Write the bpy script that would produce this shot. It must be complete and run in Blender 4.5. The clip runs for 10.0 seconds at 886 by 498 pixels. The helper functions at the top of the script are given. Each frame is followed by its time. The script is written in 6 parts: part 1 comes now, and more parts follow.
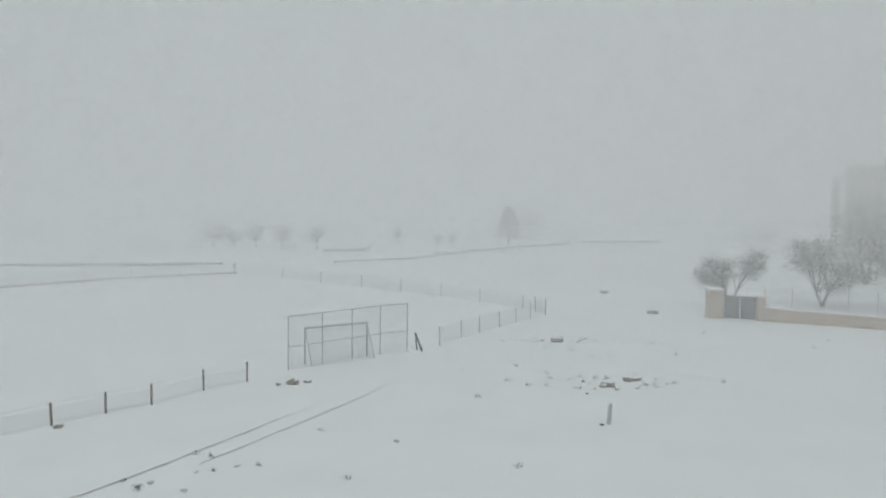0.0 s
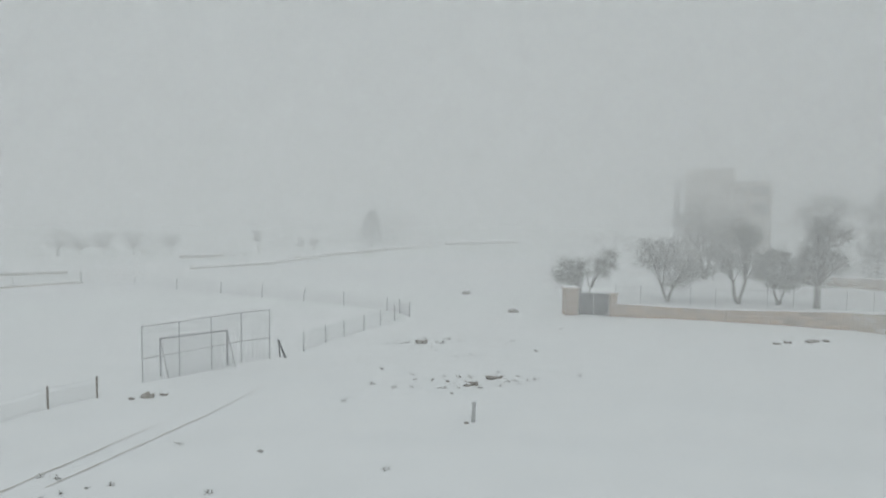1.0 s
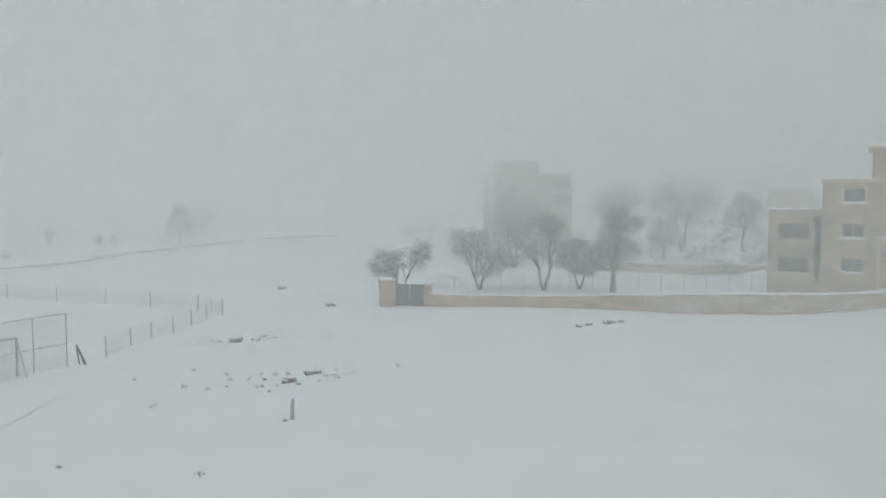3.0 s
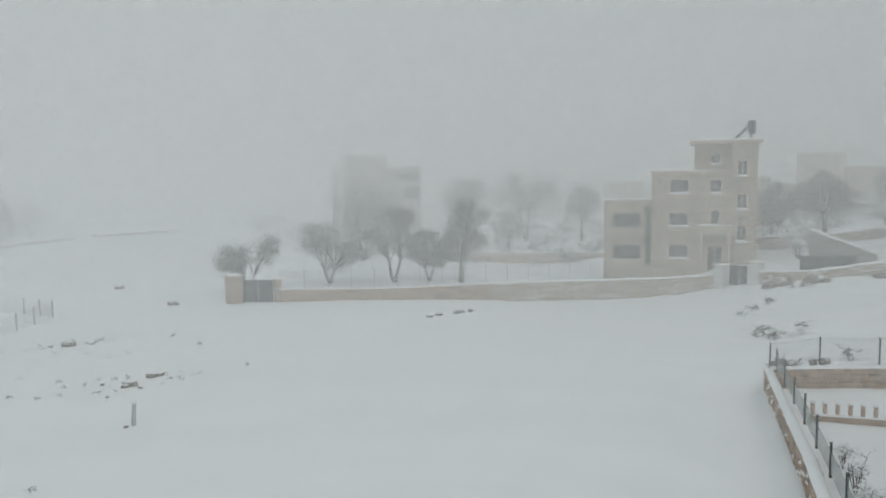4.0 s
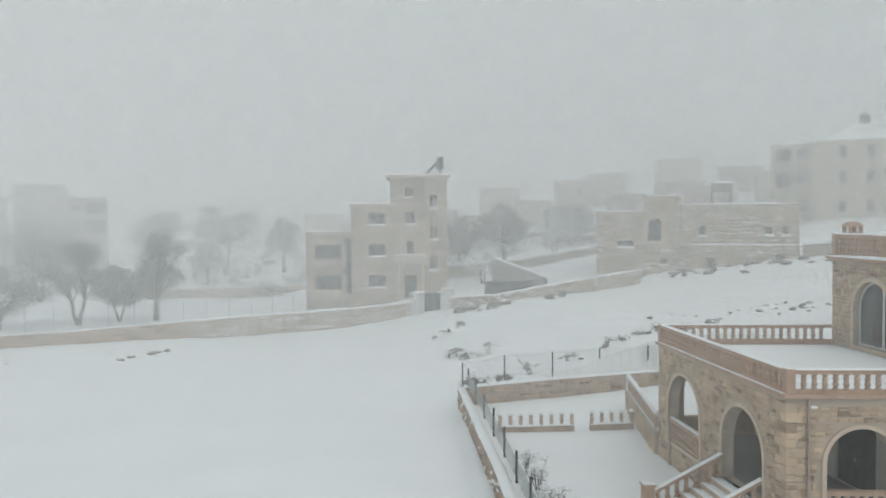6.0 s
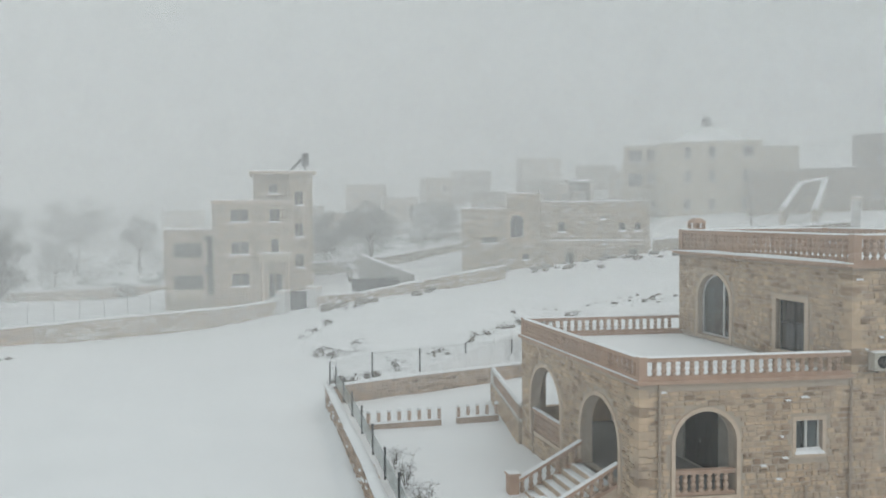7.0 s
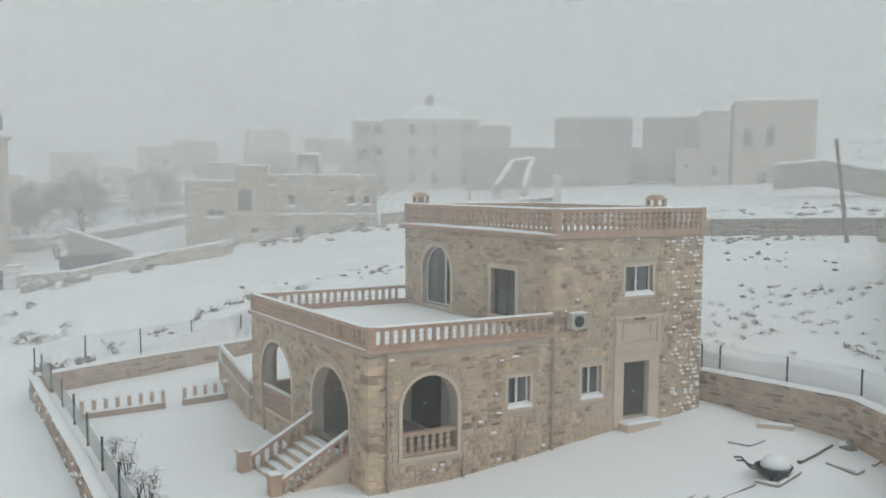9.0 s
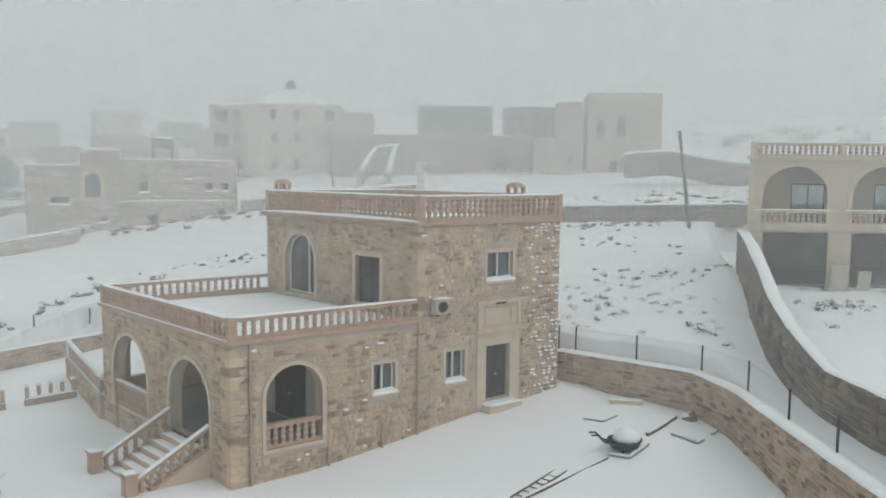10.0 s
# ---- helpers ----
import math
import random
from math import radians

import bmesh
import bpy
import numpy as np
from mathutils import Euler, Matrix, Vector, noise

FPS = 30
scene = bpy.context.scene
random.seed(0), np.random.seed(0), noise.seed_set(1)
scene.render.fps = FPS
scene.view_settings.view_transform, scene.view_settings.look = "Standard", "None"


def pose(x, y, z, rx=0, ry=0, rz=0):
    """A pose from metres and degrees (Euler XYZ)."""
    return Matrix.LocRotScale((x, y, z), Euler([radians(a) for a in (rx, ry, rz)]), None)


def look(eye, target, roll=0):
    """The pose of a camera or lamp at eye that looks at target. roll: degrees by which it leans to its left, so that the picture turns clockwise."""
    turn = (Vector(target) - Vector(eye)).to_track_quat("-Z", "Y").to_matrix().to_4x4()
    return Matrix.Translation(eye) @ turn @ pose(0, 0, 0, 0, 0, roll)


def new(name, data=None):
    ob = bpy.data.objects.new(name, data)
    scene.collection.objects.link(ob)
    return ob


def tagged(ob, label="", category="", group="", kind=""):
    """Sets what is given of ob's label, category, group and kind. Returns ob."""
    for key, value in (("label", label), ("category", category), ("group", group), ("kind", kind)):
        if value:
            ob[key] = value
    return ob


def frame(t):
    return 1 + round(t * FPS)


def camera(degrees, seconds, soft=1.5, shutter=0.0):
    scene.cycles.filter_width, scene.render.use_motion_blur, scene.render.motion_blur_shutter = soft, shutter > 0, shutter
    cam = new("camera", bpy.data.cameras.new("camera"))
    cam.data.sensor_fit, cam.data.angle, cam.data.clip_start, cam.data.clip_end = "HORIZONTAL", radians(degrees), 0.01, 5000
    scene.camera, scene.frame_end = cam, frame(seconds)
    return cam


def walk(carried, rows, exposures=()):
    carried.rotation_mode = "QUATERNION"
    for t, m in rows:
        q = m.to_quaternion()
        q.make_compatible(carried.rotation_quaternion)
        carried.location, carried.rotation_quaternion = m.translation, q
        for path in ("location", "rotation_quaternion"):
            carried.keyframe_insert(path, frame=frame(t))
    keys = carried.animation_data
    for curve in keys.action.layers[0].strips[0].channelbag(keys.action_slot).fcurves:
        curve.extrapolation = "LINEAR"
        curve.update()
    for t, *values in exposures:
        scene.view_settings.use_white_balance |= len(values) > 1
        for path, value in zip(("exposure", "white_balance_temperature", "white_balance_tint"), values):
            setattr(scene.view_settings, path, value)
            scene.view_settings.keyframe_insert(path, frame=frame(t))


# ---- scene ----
from mathutils.geometry import tessellate_polygon

# ---- camera: held at one spot on a high terrace, it turns to the right ----
cam = camera(58.0, 10.0, soft=1.7)
EYE = 10.2
ROWS = [  # seconds, yaw, pitch, roll
    (0.0, 0.05, -3.80, -0.70),
    (0.5, -5.10, -3.60, -0.52),
    (1.0, -9.76, -3.49, -0.37),
    (1.5, -13.37, -3.14, -0.78),
    (2.0, -16.18, -3.26, -0.30),
    (2.2, -17.55, -3.47, -0.10),
    (3.3, -25.73, -3.90, -0.09),
    (3.5, -27.99, -3.87, -0.12),
    (4.0, -33.70, -4.49, 0.32),
    (4.5, -40.88, -4.18, 0.27),
    (5.0, -46.71, -3.44, 0.02),
    (5.5, -51.67, -3.18, 0.32),
    (5.7, -52.93, -2.82, 0.42),
    (6.8, -62.04, -2.27, 0.43),
    (7.0, -64.39, -2.61, 0.50),
    (7.5, -69.61, -3.30, 0.77),
    (8.0, -73.54, -3.80, 0.21),
    (8.5, -77.37, -3.87, 0.28),
    (9.0, -83.56, -4.57, -0.19),
    (9.5, -89.12, -5.26, -0.59),
    (10.0, -93.27, -5.43, -0.57),
]
EXPOSURES = [(0.0, -0.11), (2.0, -0.11), (3.5, -0.13), (4.0, -0.1), (4.5, 0.02), (5.5, 0.14), (7.5, 0.17), (10.0, 0.21)]
walk(cam, [(t, pose(0, 0, EYE, 90 + pitch, roll, yaw)) for t, yaw, pitch, roll in ROWS], EXPOSURES)

# ---- light: snowfall under an even overcast sky ----
world = bpy.data.worlds.new("overcast")
scene.world = world
world.use_nodes = True
wn, wl = world.node_tree.nodes, world.node_tree.links
sky = wn.new("ShaderNodeTexSky")
sky.sky_type, sky.sun_disc = "NISHITA", False
sky.sun_elevation, sky.sun_rotation = radians(34), radians(150)
veil = wn.new("ShaderNodeMix")
veil.data_type = "RGBA"
veil.inputs[0].default_value = 0.93
veil.inputs[7].default_value = (5.1, 5.5, 5.45, 1)
wl.new(sky.outputs[0], veil.inputs[6])
wl.new(veil.outputs[2], wn["Background"].inputs[0])
wn["Background"].inputs[1].default_value = 0.1
sun = new("sun", bpy.data.lights.new("sun", "SUN"))
sun.data.energy, sun.data.angle, sun.data.color = 0.5, radians(40), (1, 0.97, 0.93)
sun.matrix_world = look((-20, -60, 70), (0, 0, 0))
scene.cycles.transparent_max_bounces = 40


# ---- materials ----
def material(name, colour, rough=0.8, metal=0.0, second=None, scale=3.0, fine=40.0, bump=0.3, island=0.0, objects=0.0, dist=0.02):
    """Two colours mixed by coarse and fine noise, with relief; island and objects vary the brightness piece by piece."""
    m = bpy.data.materials.new(name)
    m.use_nodes = True
    n, l = m.node_tree.nodes, m.node_tree.links
    b = n["Principled BSDF"]
    b.inputs["Roughness"].default_value, b.inputs["Metallic"].default_value = rough, metal
    b.inputs["Specular IOR Level"].default_value = 0.3
    tc = n.new("ShaderNodeTexCoord")
    big, small = n.new("ShaderNodeTexNoise"), n.new("ShaderNodeTexNoise")
    big.inputs["Scale"].default_value, small.inputs["Scale"].default_value = scale, fine
    big.inputs["Detail"].default_value, small.inputs["Detail"].default_value = 4, 3
    geo = n.new("ShaderNodeNewGeometry")
    for t in (big, small):
        l.new(geo.outputs["Position"], t.inputs["Vector"])
    mix = n.new("ShaderNodeMix")
    mix.data_type = "RGBA"
    mix.inputs[6].default_value = (*colour, 1)
    mix.inputs[7].default_value = (*(second or [c * 0.75 for c in colour]), 1)
    add = n.new("ShaderNodeMath")
    add.operation = "MULTIPLY_ADD"
    l.new(small.outputs[0], add.inputs[0])
    add.inputs[1].default_value = 0.5
    ramp = n.new("ShaderNodeMapRange")
    ramp.inputs["From Min"].default_value, ramp.inputs["From Max"].default_value = 0.5, 1.0
    l.new(big.outputs[0], add.inputs[2])
    l.new(add.outputs[0], ramp.inputs["Value"])
    l.new(ramp.outputs[0], mix.inputs[0])
    out = mix.outputs[2]
    if island or objects:
        tint, tone = n.new("ShaderNodeMix"), n.new("ShaderNodeValToRGB")
        tint.data_type, tint.blend_type = "RGBA", "MULTIPLY"
        tint.inputs[0].default_value = 1
        amount = objects or island
        el = tone.color_ramp.elements
        el[0].color, el[1].color = (1 - 1.6 * amount, 1 - 1.65 * amount, 1 - 1.65 * amount, 1), (1 + 0.5 * amount, 1 + 0.35 * amount, 1 + 0.15 * amount, 1)
        for at, c in ((0.12, (1 - 1.1 * amount, 1 - 1.25 * amount, 1 - 1.3 * amount)), (0.3, (1 - 0.35 * amount, 1 - 0.3 * amount, 1 - 0.2 * amount)), (0.65, (1.0, 1 - 0.08 * amount, 1 - 0.2 * amount))):
            el.new(at).color = (*c, 1)
        source = n.new("ShaderNodeObjectInfo").outputs["Random"] if objects else geo.outputs["Random Per Island"]
        l.new(source, tone.inputs[0])
        l.new(out, tint.inputs[6])
        l.new(tone.outputs[0], tint.inputs[7])
        out = tint.outputs[2]
    l.new(out, b.inputs["Base Color"])
    if bump:
        bp = n.new("ShaderNodeBump")
        bp.inputs["Strength"].default_value, bp.inputs["Distance"].default_value = bump, dist
        l.new(add.outputs[0], bp.inputs["Height"])
        l.new(bp.outputs[0], b.inputs["Normal"])
    return m


SNOW = material("snow", (0.90, 0.92, 0.94), 0.75, second=(0.85, 0.875, 0.90), scale=0.35, fine=6, bump=0.35, dist=0.05)
STONE = material("limestone_rubble", (0.68, 0.545, 0.41), 0.9, second=(0.44, 0.345, 0.265), scale=1.3, fine=18, island=0.27)
STONE_PIECE = material("limestone_block", (0.68, 0.545, 0.41), 0.9, second=(0.44, 0.345, 0.265), scale=1.3, fine=18, objects=0.27)
MORTAR = material("mortar", (0.56, 0.48, 0.40), 0.95, scale=0.8, fine=25)
WALLSTONE = material("boundary_stone", (0.54, 0.42, 0.33), 0.9, second=(0.36, 0.275, 0.215), scale=1.1, fine=16, island=0.32)
TRIM = material("dressed_limestone", (0.68, 0.57, 0.46), 0.85, second=(0.57, 0.46, 0.365), scale=2, fine=30)
BALUSTER = material("cast_stone", (0.56, 0.43, 0.35), 0.85, second=(0.44, 0.33, 0.26), scale=3, fine=30, objects=0.1)
RAILSTONE = material("reddish_cast_stone", (0.55, 0.395, 0.31), 0.85, second=(0.44, 0.31, 0.24), scale=2, fine=30)
PLASTER = material("grey_plaster", (0.52, 0.49, 0.45), 0.9, scale=0.9, fine=20, bump=0.1)
PORCH = material("pale_porch_plaster", (0.72, 0.69, 0.64), 0.9, scale=0.9, fine=20, bump=0.1)
FARSTONE = material("tan_stone", (0.54, 0.465, 0.385), 0.9, second=(0.42, 0.355, 0.29), scale=0.6, fine=5, island=0.2)
CREAM = material("cream_render", (0.62, 0.55, 0.44), 0.85, second=(0.54, 0.475, 0.38), scale=0.5, fine=12, bump=0.1)
CONCRETE = material("bare_concrete", (0.37, 0.365, 0.35), 0.9, scale=0.5, fine=10)
OLDSTONE = material("old_grey_stone", (0.36, 0.31, 0.255), 0.95, second=(0.22, 0.19, 0.16), scale=0.7, fine=5, island=0.25)
DARKSTONE = material("dark_weathered_stone", (0.29, 0.25, 0.205), 0.95, second=(0.17, 0.145, 0.12), scale=0.9, fine=9, island=0.28)
IRON = material("dark_iron", (0.045, 0.05, 0.055), 0.5, 0.4, fine=60, bump=0.1)
GREYSTEEL = material("galvanised_steel", (0.52, 0.53, 0.54), 0.5, 0.3, fine=50, bump=0.05)
WOOD = material("weathered_wood", (0.21, 0.175, 0.145), 0.85, second=(0.12, 0.10, 0.08), scale=4, fine=40)
BARK = material("bark", (0.10, 0.085, 0.07), 0.95, scale=5, fine=30, bump=0.6)
OLIVE = material("olive_leaf", (0.14, 0.15, 0.125), 0.7, second=(0.08, 0.085, 0.072), island=0.35, bump=0)
PINE = material("pine_needle", (0.05, 0.065, 0.055), 0.7, island=0.3, bump=0)
SCRUB = material("dry_scrub", (0.12, 0.105, 0.085), 0.9, island=0.3, bump=0)
UPVC = material("white_window_frame", (0.75, 0.75, 0.74), 0.4, bump=0)
CURTAIN = material("curtain", (0.78, 0.79, 0.80), 0.9, scale=6, fine=20)
# near-black that puts the dimness of rooms and openings into the colour
DARKROOM = material("dim_interior", (0.09, 0.085, 0.08), 0.9)
DARKDOOR = material("dark_painted_door", (0.032, 0.034, 0.034), 0.55, scale=5, fine=50, bump=0.1)
ROCK = material("limestone_rock", (0.25, 0.235, 0.215), 0.95, scale=3, fine=20, island=0.3)
PIPE = material("tan_rain_pipe", (0.47, 0.39, 0.32), 0.6, fine=30, bump=0.05)
ACWHITE = material("off_white_sheet_metal", (0.52, 0.49, 0.43), 0.5, fine=30, bump=0.05)
MUD = material("slush", (0.64, 0.61, 0.575), 0.9, scale=2, fine=20)

GLASS = bpy.data.materials.new("window_glass")
GLASS.use_nodes = True
gn, gl = GLASS.node_tree.nodes, GLASS.node_tree.links
gn.remove(gn["Principled BSDF"])
clear, gloss, fres, gmix = gn.new("ShaderNodeBsdfTransparent"), gn.new("ShaderNodeBsdfGlossy"), gn.new("ShaderNodeLayerWeight"), gn.new("ShaderNodeMixShader")
clear.inputs[0].default_value = (0.6, 0.64, 0.65, 1)
gloss.inputs["Roughness"].default_value = 0.03
fres.inputs[0].default_value = 0.5
bend = gn.new("ShaderNodeMath")
bend.operation = "POWER"
bend.inputs[1].default_value = 3.0
gl.new(fres.outputs["Facing"], bend.inputs[0])
lift = gn.new("ShaderNodeMath")
lift.operation = "MULTIPLY_ADD"
lift.inputs[1].default_value, lift.inputs[2].default_value = 0.8, 0.05
gl.new(bend.outputs[0], lift.inputs[0])
gl.new(lift.outputs[0], gmix.inputs[0])
gl.new(clear.outputs[0], gmix.inputs[1])
gl.new(gloss.outputs[0], gmix.inputs[2])
gl.new(gmix.outputs[0], gn["Material Output"].inputs[0])


def sheer(name, cover, colour, top=None):
    """A thin scatter of white or grey that covers a share of what lies behind it; top: it thins out towards that height and towards the ground."""
    m = bpy.data.materials.new(name)
    m.use_nodes = True
    n, l = m.node_tree.nodes, m.node_tree.links
    n.remove(n["Principled BSDF"])
    tr, df, tl, half, mix = n.new("ShaderNodeBsdfTransparent"), n.new("ShaderNodeBsdfDiffuse"), n.new("ShaderNodeBsdfTranslucent"), n.new("ShaderNodeMixShader"), n.new("ShaderNodeMixShader")
    df.inputs[0].default_value = tl.inputs[0].default_value = (*colour, 1)
    l.new(df.outputs[0], half.inputs[1])
    l.new(tl.outputs[0], half.inputs[2])
    l.new(tr.outputs[0], mix.inputs[1])
    l.new(half.outputs[0], mix.inputs[2])
    mix.inputs[0].default_value = cover
    if top:
        above, upper, lower = n.new("ShaderNodeAttribute"), n.new("ShaderNodeMapRange"), n.new("ShaderNodeMapRange")
        above.attribute_name = "above_ground"
        times = n.new("ShaderNodeMath")
        times.operation = "MULTIPLY"
        for mr, lo, hi, a, b in ((upper, top * 0.35, top, cover, 0), (lower, 0.0, 1.4, 0, 1)):
            mr.interpolation_type = "SMOOTHSTEP"
            l.new(above.outputs["Fac"], mr.inputs["Value"])
            mr.inputs["From Min"].default_value, mr.inputs["From Max"].default_value = lo, hi
            mr.inputs["To Min"].default_value, mr.inputs["To Max"].default_value = a, b
        l.new(upper.outputs[0], times.inputs[0])
        l.new(lower.outputs[0], times.inputs[1])
        l.new(times.outputs[0], mix.inputs[0])
    l.new(mix.outputs[0], n["Material Output"].inputs[0])
    return m


NETTING = sheer("wire_netting", 0.10, (0.25, 0.26, 0.26))
GREENNET = sheer("green_netting", 0.55, (0.30, 0.35, 0.34))


# ---- helpers ----
def part(name, bm, mat, parent=None, label="", smooth=False):
    """Links a bmesh as one mesh object, under a thing or a part."""
    me = bpy.data.meshes.new(name)
    bm.normal_update()
    bm.to_mesh(me)
    bm.free()
    if smooth:
        me.polygons.foreach_set("use_smooth", [True] * len(me.polygons))
    me.materials.append(mat)
    ob = new(name, me)
    ob.parent = parent
    if label:
        ob["label"] = label
    return ob


def share(name, me, m, parent):
    ob = new(name, me)
    ob.parent = parent
    ob.matrix_basis = m
    return ob


def thing(name, label, category, group="", at=(0, 0, 0)):
    ob = new(name)
    ob.empty_display_size = 0.2
    return tagged(ob, label, category, group)


def hexa(bm, pts):
    """A six-sided block from its four lower and four upper corners."""
    v = [bm.verts.new(p) for p in pts]
    for f in ((3, 2, 1, 0), (4, 5, 6, 7), (0, 1, 5, 4), (1, 2, 6, 5), (2, 3, 7, 6), (3, 0, 4, 7)):
        bm.faces.new([v[i] for i in f])


def box(bm, x0, x1, y0, y1, z0, z1, T=None):
    pts = [(x0, y0, z0), (x1, y0, z0), (x1, y1, z0), (x0, y1, z0), (x0, y0, z1), (x1, y0, z1), (x1, y1, z1), (x0, y1, z1)]
    hexa(bm, [T(*p) for p in pts] if T else pts)


def tube(bm, pts, radii, sides=6, cap=True):
    """A tapering tube along a line of points."""
    pts = [Vector(p) for p in pts]
    rings = []
    for i, p in enumerate(pts):
        d = (pts[min(i + 1, len(pts) - 1)] - pts[max(i - 1, 0)]).normalized()
        a = d.orthogonal().normalized()
        b = d.cross(a)
        rings.append([bm.verts.new(p + (a * math.cos(k * math.tau / sides) + b * math.sin(k * math.tau / sides)) * radii[i]) for k in range(sides)])
    for r0, r1 in zip(rings, rings[1:]):
        for k in range(sides):
            bm.faces.new((r0[k], r0[(k + 1) % sides], r1[(k + 1) % sides], r1[k]))
    if cap:
        bm.faces.new(rings[0][::-1])
        bm.faces.new(rings[-1])


def lathe(bm, profile, sides=8, T=None):
    """A turned form from (radius, height) pairs."""
    T = T or (lambda x, y, z: (x, y, z))
    rings = [[bm.verts.new(T(r * math.cos(k * math.tau / sides), r * math.sin(k * math.tau / sides), z)) for k in range(sides)] for r, z in profile]
    for r0, r1 in zip(rings, rings[1:]):
        for k in range(sides):
            bm.faces.new((r0[k], r0[(k + 1) % sides], r1[(k + 1) % sides], r1[k]))
    bm.faces.new(rings[0][::-1])
    bm.faces.new(rings[-1])


def rect(s0, s1, z0, z1):
    return [(s0, z0), (s1, z0), (s1, z1), (s0, z1)]


def arch(s0, s1, z0, z1, n=14, rise=None):
    """An opening with a round head: from z0 to its crown z1."""
    c, r = (s0 + s1) / 2, (s1 - s0) / 2
    h = rise or r
    return [(s0, z0), (s1, z0)] + [(c + r * math.cos(math.pi * k / n), z1 - h + h * math.sin(math.pi * k / n)) for k in range(n + 1)]


def slab(bm, T, outline, holes, d0, d1):
    """A wall panel in the (s, z) plane with openings through it, from depth d0 to d1. T maps (s, d, z) to the place."""
    loops = [outline] + holes
    flat = [p for lp in loops for p in lp]
    tris = tessellate_polygon([[Vector((s, z, 0)) for s, z in lp] for lp in loops])
    front = [bm.verts.new(T(s, d0, z)) for s, z in flat]
    back = [bm.verts.new(T(s, d1, z)) for s, z in flat]
    for t in tris:
        for vs in ([front[i] for i in t], [back[i] for i in t[::-1]]):
            try:
                bm.faces.new(vs)
            except ValueError:
                pass
    at = 0
    for lp in loops:
        k = len(lp)
        for i in range(k):
            a, b = at + i, at + (i + 1) % k
            bm.faces.new((front[a], front[b], back[b], back[a]))
        at += k
    bmesh.ops.recalc_face_normals(bm, faces=bm.faces[:])


def ring(bm, T, inner, width, d0, d1):
    """A dressed surround: the band outside an opening's outline."""
    c = Vector((sum(p[0] for p in inner) / len(inner), sum(p[1] for p in inner) / len(inner)))
    outer = []
    k = len(inner)
    for i, p in enumerate(inner):
        a, b = Vector(inner[i - 1]), Vector(inner[(i + 1) % k])
        n1 = Vector((p[1] - a[1], a[0] - p[0])).normalized()
        n2 = Vector((b[1] - p[1], p[0] - b[0])).normalized()
        n = (n1 + n2).normalized()
        outer.append((p[0] + n.x * width / max(0.5, n.dot(n1)), p[1] + n.y * width / max(0.5, n.dot(n1))))
    slab(bm, T, outer, [inner], d0, d1)


def inside(s, z, loop):
    hit = False
    for i in range(len(loop)):
        (x0, y0), (x1, y1) = loop[i - 1], loop[i]
        if (y0 > z) != (y1 > z) and s < (x1 - x0) * (z - y0) / (y1 - y0) + x0:
            hit = not hit
    return hit


def courses(s0, s1, z0, z1, holes, rng, w=(0.18, 0.42), h=(0.15, 0.26), gap=0.02, top=None, keep=None):
    """Rubble courses: (s0, s1, z0, z1) of each stone that lies clear of the openings."""
    out, z = [], z0
    while z < z1 - 0.08:
        hh = min(rng.uniform(*h), z1 - z)
        s = s0
        while s < s1 - 0.05:
            ww = rng.uniform(*w)
            if s1 - s - ww < 0.15:
                ww = s1 - s
            a, b = s + gap / 2, s + ww - gap / 2
            probe = [(a, z), (b, z), (a, z + hh), (b, z + hh), ((a + b) / 2, z + hh / 2), ((a + b) / 2, z), ((a + b) / 2, z + hh)]
            if not any(inside(p, q, lp) for lp in holes for p, q in probe):
                if hh > h[0] * 1.15 and rng.random() < 0.22:
                    m = z + hh * rng.uniform(0.42, 0.58)
                    out += [(a, b, z + gap / 2, m - gap / 2), (a, b, m + gap / 2, z + hh - gap / 2)]
                else:
                    out.append((a, b, z + gap / 2 + rng.uniform(0, 0.02), z + hh - gap / 2 + rng.uniform(-0.02, 0.015)))
            elif ww > 0.3:
                m = (a + b) / 2
                for a2, b2 in ((a, m - gap / 2), (m + gap / 2, b)):
                    if not any(inside(p, q, lp) for lp in holes for p, q in ((a2, z), (b2, z), (a2, z + hh), (b2, z + hh), ((a2 + b2) / 2, z + hh / 2))):
                        out.append((a2, b2, z + gap / 2, z + hh - gap / 2))
            s += ww
        z += hh
    return out


def stone(bm, T, q, proud, rng):
    """One roughly hewn stone: a chipped outline with its face standing proud."""
    a, b, z0, z1 = q
    w, h = b - a, z1 - z0
    j = lambda k: rng.uniform(0, k)
    cut = min(w, h) * 0.22
    base = [(a + j(cut), z0), (b - j(cut), z0 + j(cut * 0.5)), (b, z0 + j(cut)), (b - j(cut * 0.4), z1 - j(cut)), (b - j(cut), z1), (a + j(cut), z1 - j(cut * 0.6)), (a, z1 - j(cut)), (a + j(cut * 0.4), z0 + j(cut))]
    cs, cz = (a + b) / 2, (z0 + z1) / 2
    k = rng.uniform(0.72, 0.86)
    v0 = [bm.verts.new(T(s, 0.0, z)) for s, z in base]
    v1 = [bm.verts.new(T(cs + (s - cs) * k, -proud * rng.uniform(0.6, 1.3), cz + (z - cz) * k)) for s, z in base]
    for i in range(8):
        bm.faces.new((v0[i], v0[(i + 1) % 8], v1[(i + 1) % 8], v1[i]))
    bm.faces.new(v1)


def plane_map(P, e, n):
    """Maps (s, d, z): s along e from P, d along n, z up."""
    return lambda s, d, z: (P[0] + e[0] * s + n[0] * d, P[1] + e[1] * s + n[1] * d, z)


